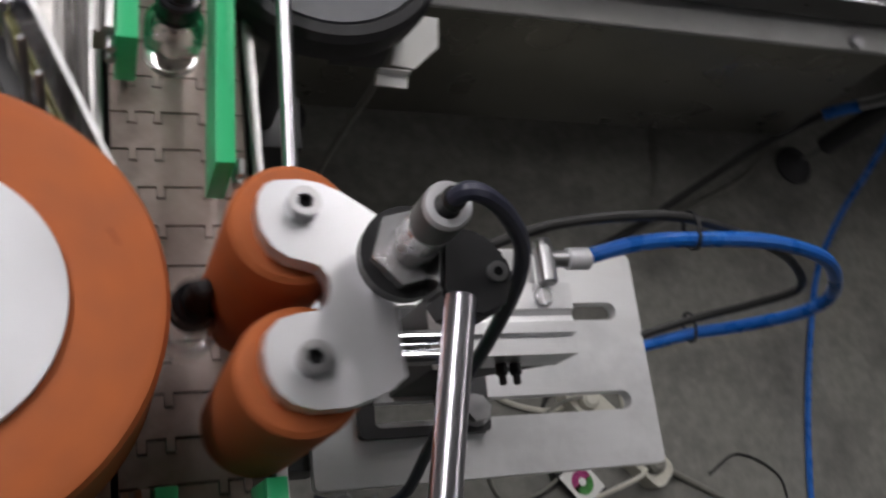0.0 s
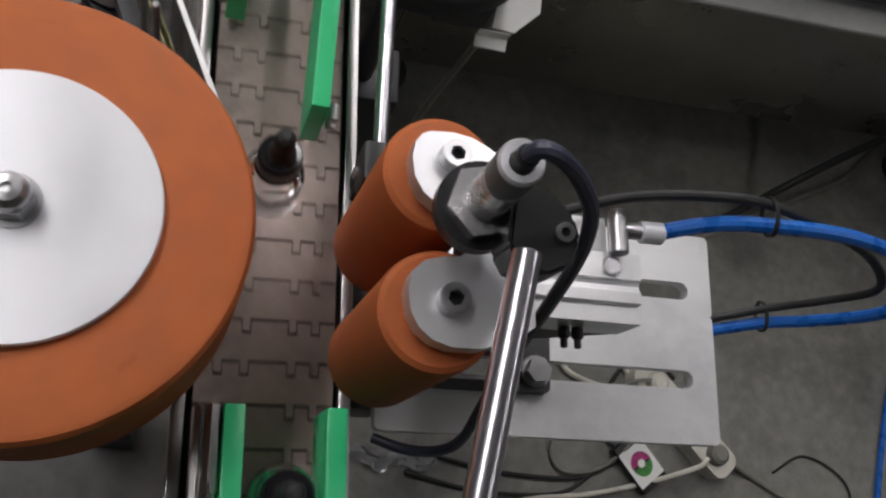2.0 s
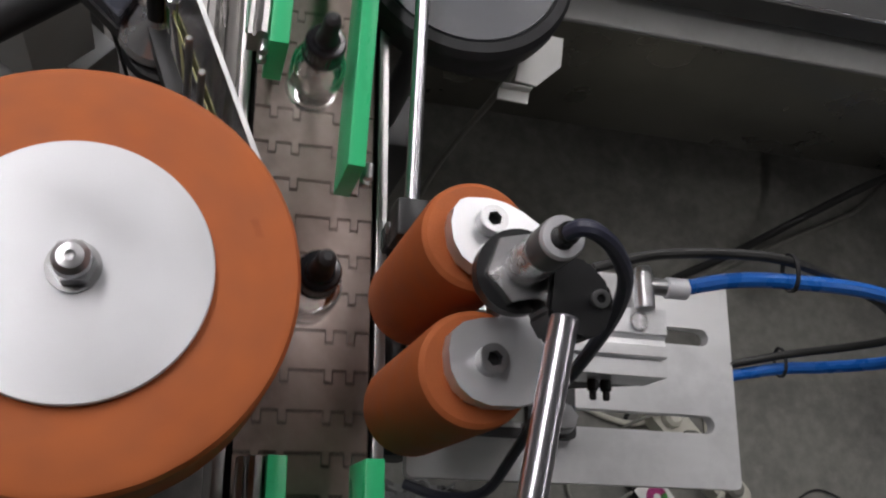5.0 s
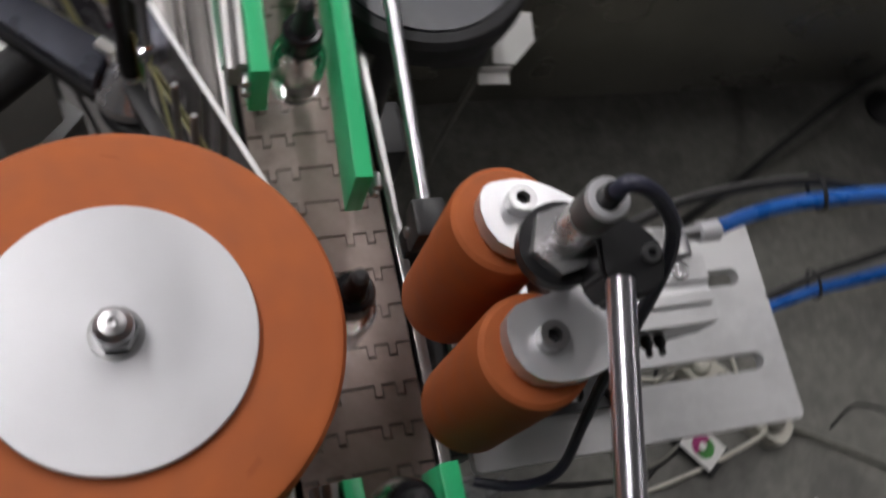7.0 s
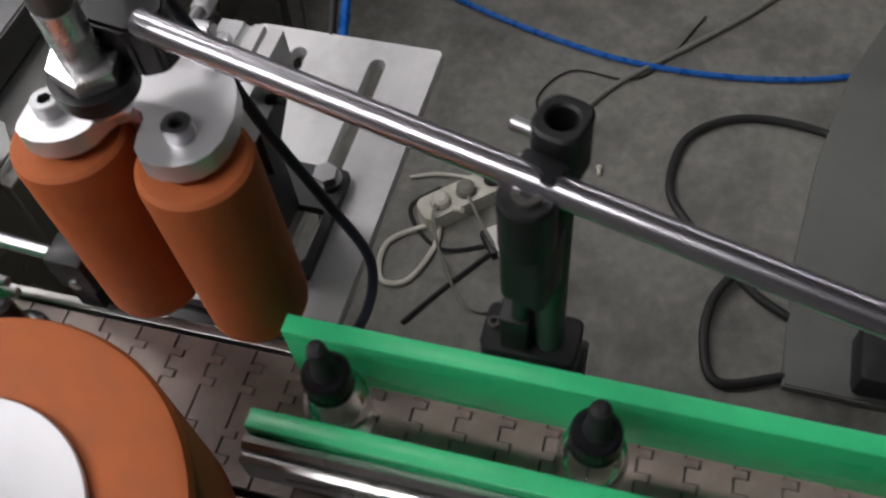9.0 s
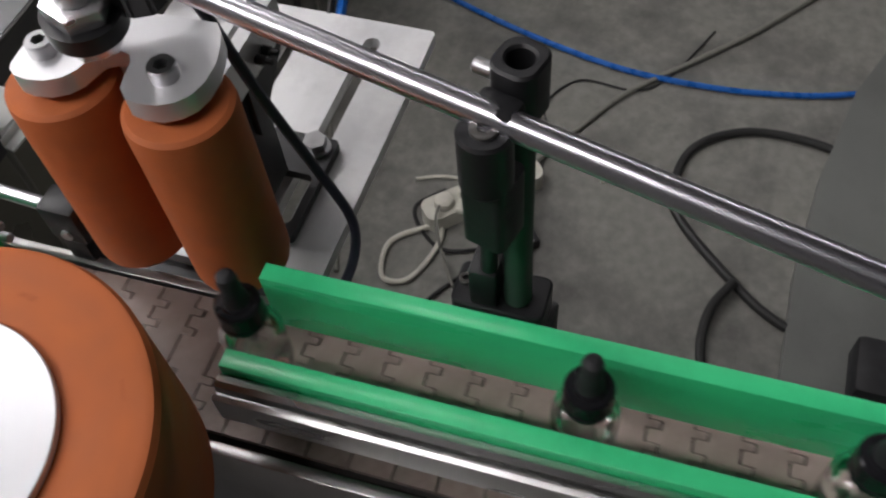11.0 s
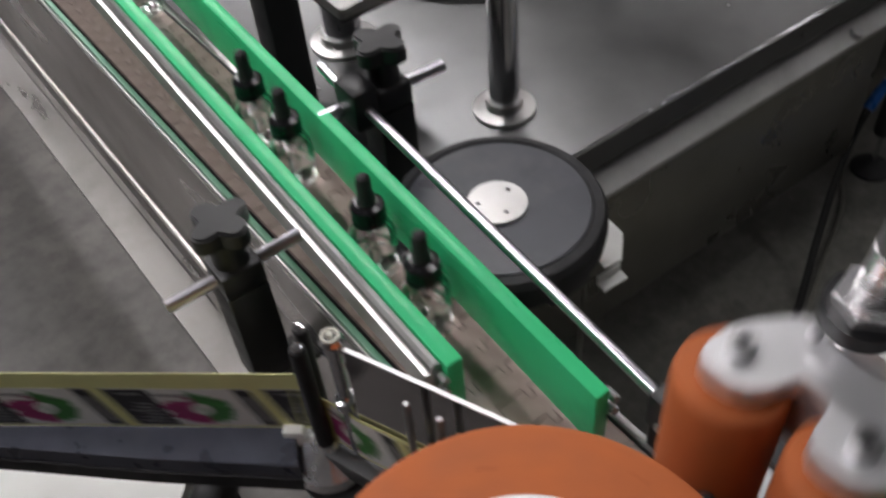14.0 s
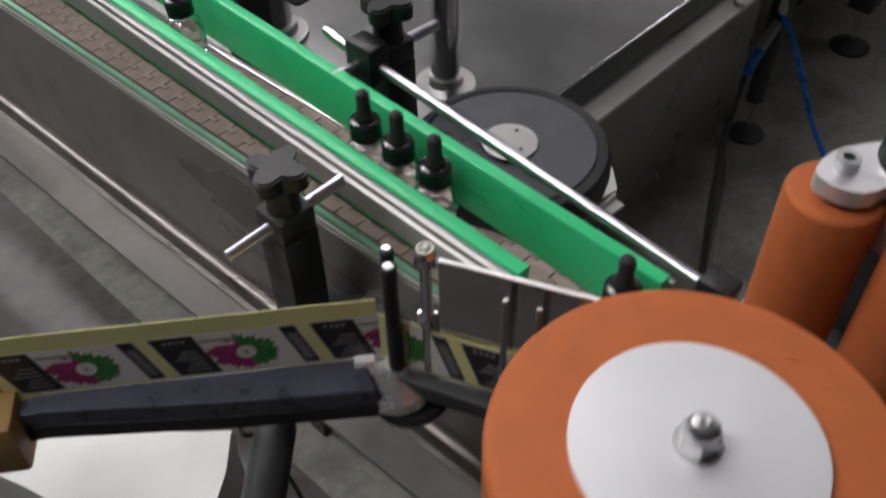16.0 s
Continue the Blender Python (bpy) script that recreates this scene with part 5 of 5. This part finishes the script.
# ---- bottles ----
def bottle_at(x, y):
    b = thing("dropper_bottle", "clear glass bottle with black dropper cap on the chain", "bottle", (x, y, BELT_Z), group="dropper bottles")
    bm = bmesh.new()
    outer = [(0.0, 0.0022), (0.0090, 0.0014), (0.0125, 0.0), (0.0150, 0.0004), (0.0172, 0.0022), (0.0181, 0.0052), (0.0182, 0.0360), (0.0177, 0.0400), (0.0160, 0.0438), (0.0130, 0.0468), (0.0100, 0.0486), (0.0092, 0.0505), (0.0092, 0.0590)]
    inner = [(0.0074, 0.0590), (0.0074, 0.0500), (0.0084, 0.0476), (0.0116, 0.0452), (0.0144, 0.0422), (0.0158, 0.0385), (0.0161, 0.0350), (0.0160, 0.0100), (0.0140, 0.0072), (0.0090, 0.0066), (0.0, 0.0078)]
    add_lathe(bm, outer + inner, 56)
    part("glass_body", bm, GLASS, b, "clear glass body").visible_shadow = False
    bm = bmesh.new()
    add_lathe(bm, [(0.0, 0.0082), (0.0090, 0.0070), (0.0138, 0.0076), (0.0157, 0.0104), (0.0158, 0.0345), (0.0154, 0.0362), (0.0034, 0.0360), (0.0, 0.0360)], 48)
    part("liquid", bm, LIQUID, b, "clear liquid").visible_shadow = False
    bm = bmesh.new()
    n = 60
    pts = [((0.0127 if i % 2 else 0.0131) * math.cos(2 * math.pi * i / n), (0.0127 if i % 2 else 0.0131) * math.sin(2 * math.pi * i / n)) for i in range(n)]
    add_prism(bm, pts, 0.0565, 0.0660, holes=[list(reversed(ring_pts(0, 0, 0.0095, 24)))])
    add_lathe(bm, [(0.0095, 0.0518), (0.0128, 0.0518), (0.0134, 0.0526), (0.0134, 0.0552), (0.0128, 0.0562), (0.0095, 0.0562)], 40, closed=True)
    add_lathe(bm, [(0.0095, 0.0660), (0.0128, 0.0660), (0.0127, 0.0676), (0.0116, 0.0688), (0.0090, 0.0692), (0.0082, 0.0704), (0.0, 0.0704)], 32)
    part("cap", bm, CAP_BLACK, b, "ribbed black cap with a lower tear ring")
    bm = bmesh.new()
    add_lathe(bm, [(0.0072, 0.0705), (0.0070, 0.0735), (0.0060, 0.0762), (0.0056, 0.0840), (0.0058, 0.0900), (0.0049, 0.0942), (0.0024, 0.0964), (0.0, 0.0967)], 28)
    part("dropper_bulb", bm, BLACK_RUBBER, b, "black rubber dropper bulb")
    bm = bmesh.new()
    add_lathe(bm, [(0.0, 0.0125), (0.0020, 0.0125), (0.0034, 0.0180), (0.0034, 0.0585), (0.0, 0.0585)], 16)
    part("pipette", bm, GLASS, b, "glass pipette inside").visible_shadow = False
    return b


# y of each bottle along the belt at some seconds
BOTTLE_ROWS = [
    [(0, 0.020), (0.12, 0.005), (0.44, 0.004), (0.5, -0.001), (1.5, -0.077), (16, -1.18)],
    [(0, 0.205), (1.5, 0.1013), (2.5, 0.0324), (2.68, 0.008), (3.08, 0.004), (3.2, -0.001), (3.5, -0.022), (16, -0.972)],
    [(0, 0.372), (3.5, 0.1341), (4.2, 0.088), (5.3, 0.010), (5.7, 0.004), (5.8, 0.0), (8, -0.166), (16, -0.774)],
    [(0, 0.62), (3.5, 0.30), (6.0, 0.105), (7.0, 0.030), (7.2, 0.010), (7.55, 0.004), (7.65, -0.002), (8, -0.024), (8.5, -0.064), (9, -0.1036), (11.5, -0.2957), (16, -0.638)],
    [(0, 0.76), (3.5, 0.46), (7, 0.2031), (8, 0.1297), (8.5, 0.0975), (9.75, 0.010), (10.05, 0.004), (10.15, -0.003), (11.5, -0.1076), (16, -0.45)],
    [(0, 1.06), (7, 0.36), (8.5, 0.30), (9.2, 0.245), (11.5, 0.050), (11.85, 0.010), (12.15, 0.004), (12.25, -0.001), (12.5, -0.0183), (16, -0.284)],
    [(0, 1.16), (8, 0.55), (10.5, 0.315), (11.5, 0.21), (12.5, 0.118), (13.9, 0.012), (14.45, 0.004), (14.55, -0.002), (16, -0.112)],
    [(0, 1.27), (10.5, 0.47), (12.5, 0.322), (13.0, 0.3183), (13.5, 0.2974), (14.5, 0.2113), (15, 0.1791), (15.5, 0.1481), (16, 0.1171)],
    [(0, 1.31), (10.5, 0.51), (12.5, 0.358), (13.0, 0.352), (13.5, 0.335), (14.5, 0.3231), (15, 0.3128), (15.5, 0.3040), (16, 0.2942)],
    [(0, 1.53), (13.5, 0.489), (14.5, 0.4227), (15, 0.3897), (15.5, 0.3591), (16, 0.3354)],
    [(0, 1.60), (13.5, 0.548), (14.5, 0.489), (15, 0.4466), (15.5, 0.4124), (16, 0.3740)],
    [(0, 1.85), (14.5, 0.755), (15, 0.715), (16, 0.640)],
]


LANE = [(-0.07, 0.010), (-0.022, 0.010), (-0.002, 0.002), (0.0035, -0.0022), (0.0105, -0.0025), (0.03, -0.0028), (0.12, -0.0100)]


def lane(y):
    """Where across the belt a bottle runs."""
    if y > LANE[-1][0]:
        return LANE[-1][1] + 0.028 * (y - LANE[-1][0])
    if y < LANE[0][0]:
        return LANE[0][1] - 0.022 * (y - LANE[0][0])
    for (ya, xa), (yb, xb) in zip(LANE, LANE[1:]):
        if y <= yb:
            return xa + (xb - xa) * (y - ya) / (yb - ya)


bottles = []
first = bottle_at(lane(BOTTLE_ROWS[0][0][1]), BOTTLE_ROWS[0][0][1])
bottles.append(first)
for rows in BOTTLE_ROWS[1:]:
    bottles.append(copy_thing(first, pose(lane(rows[0][1]), rows[0][1], BELT_Z)))

PUSHES = [(-0.3, 0.12, 0.38, 0.52), (2.56, 2.70, 3.06, 3.2), (5.28, 5.42, 5.68, 5.82), (7.06, 7.22, 7.52, 7.68), (9.72, 9.86, 10.04, 10.18), (11.72, 11.89, 12.20, 12.34), (13.9, 14.02, 14.41, 14.53)]
STROKE = 0.0438


FEED_A, FEED_B = 13.93, 14.35


def bottle_place(n, t):
    """Where the middle of a bottle is at t seconds."""
    for (ta, ya), (tb, yb) in zip(BOTTLE_ROWS[n], BOTTLE_ROWS[n][1:]):
        if t <= tb:
            y = ya + (yb - ya) * (t - ta) / (tb - ta)
            return (lane(y), y)
    return (lane(BOTTLE_ROWS[n][-1][1]), BOTTLE_ROWS[n][-1][1])


def motions():
    run = Vector((-math.sin(radians(BELT_TURN)), math.cos(radians(BELT_TURN)), 0)) * -SPEED * 16.0
    walk(chain, [(0.0, pose(0, 0, 0, 0, 0, BELT_TURN)), (16.0, pose(run.x, run.y, 0, 0, 0, BELT_TURN))])
    step = 0.3
    count = int(16.0 / step) + 1
    walk(wheel, [(i * step, pose(WX, WY, 0, 0, 0, -216 * i * step)) for i in range(count)] + [(16.0, pose(WX, WY, 0, 0, 0, -216 * 16.0))])
    rows = []
    for a, b, c, d in PUSHES:
        rows += [(max(a, 0.0), 0.0 if a >= 0 else -STROKE)] if a >= 0 else [(0.0, -0.0315)]
        rows += [(b, -STROKE), (c, -STROKE), (d, 0.0)]
    rows.append((16.0, 0.0))
    walk(pusher, [(t, pose(0.0620 + dx, -0.0026 + 0.05 * dx, 0)) for t, dx in rows])
    for ob, keys in zip(bottles, BOTTLE_ROWS):
        full = []
        for (t0, y0), (t1, y1) in zip(keys, keys[1:]):
            n = max(1, int(abs(y1 - y0) / 0.012)) if min(y0, y1) < 0.04 and max(y0, y1) < 0.15 else 1
            for k in range(n):
                full.append((t0 + (t1 - t0) * k / n, y0 + (y1 - y0) * k / n))
        full.append(keys[-1])
        walk(ob, [(t, pose(lane(y), y, BELT_Z)) for t, y in full])
    # the web steps on by one label while a bottle is pressed; the leading label goes round that bottle
    for k, lab in enumerate(web_labels):
        for i, strip_ob in enumerate(lab.children):
            rest = -0.0650 + LABEL_PITCH * (k - 1) + STRIP_W * (i + 0.5) + U0 + 0.008
            rows = [(0.0, strip_pose(rest))]
            for j in range(11):
                t = FEED_A + (FEED_B - FEED_A) * j / 10
                rows.append((t, strip_pose(rest - LABEL_PITCH * j / 10, bottle_place(6, t) if k == 0 else None)))
            if k == 0:
                for j in range(1, 15):
                    t = FEED_B + 0.035 * j
                    rows.append((t, strip_pose(rest - LABEL_PITCH - LABEL_PITCH * 0.0875 * j, bottle_place(6, t))))
                rows += [(t, strip_pose(rest - LABEL_PITCH * 2.225, bottle_place(6, t))) for t in (15.2, 15.6, 16.0)]
            else:
                rows.append((16.0, strip_pose(rest - LABEL_PITCH)))
            walk(strip_ob, rows)


motions()
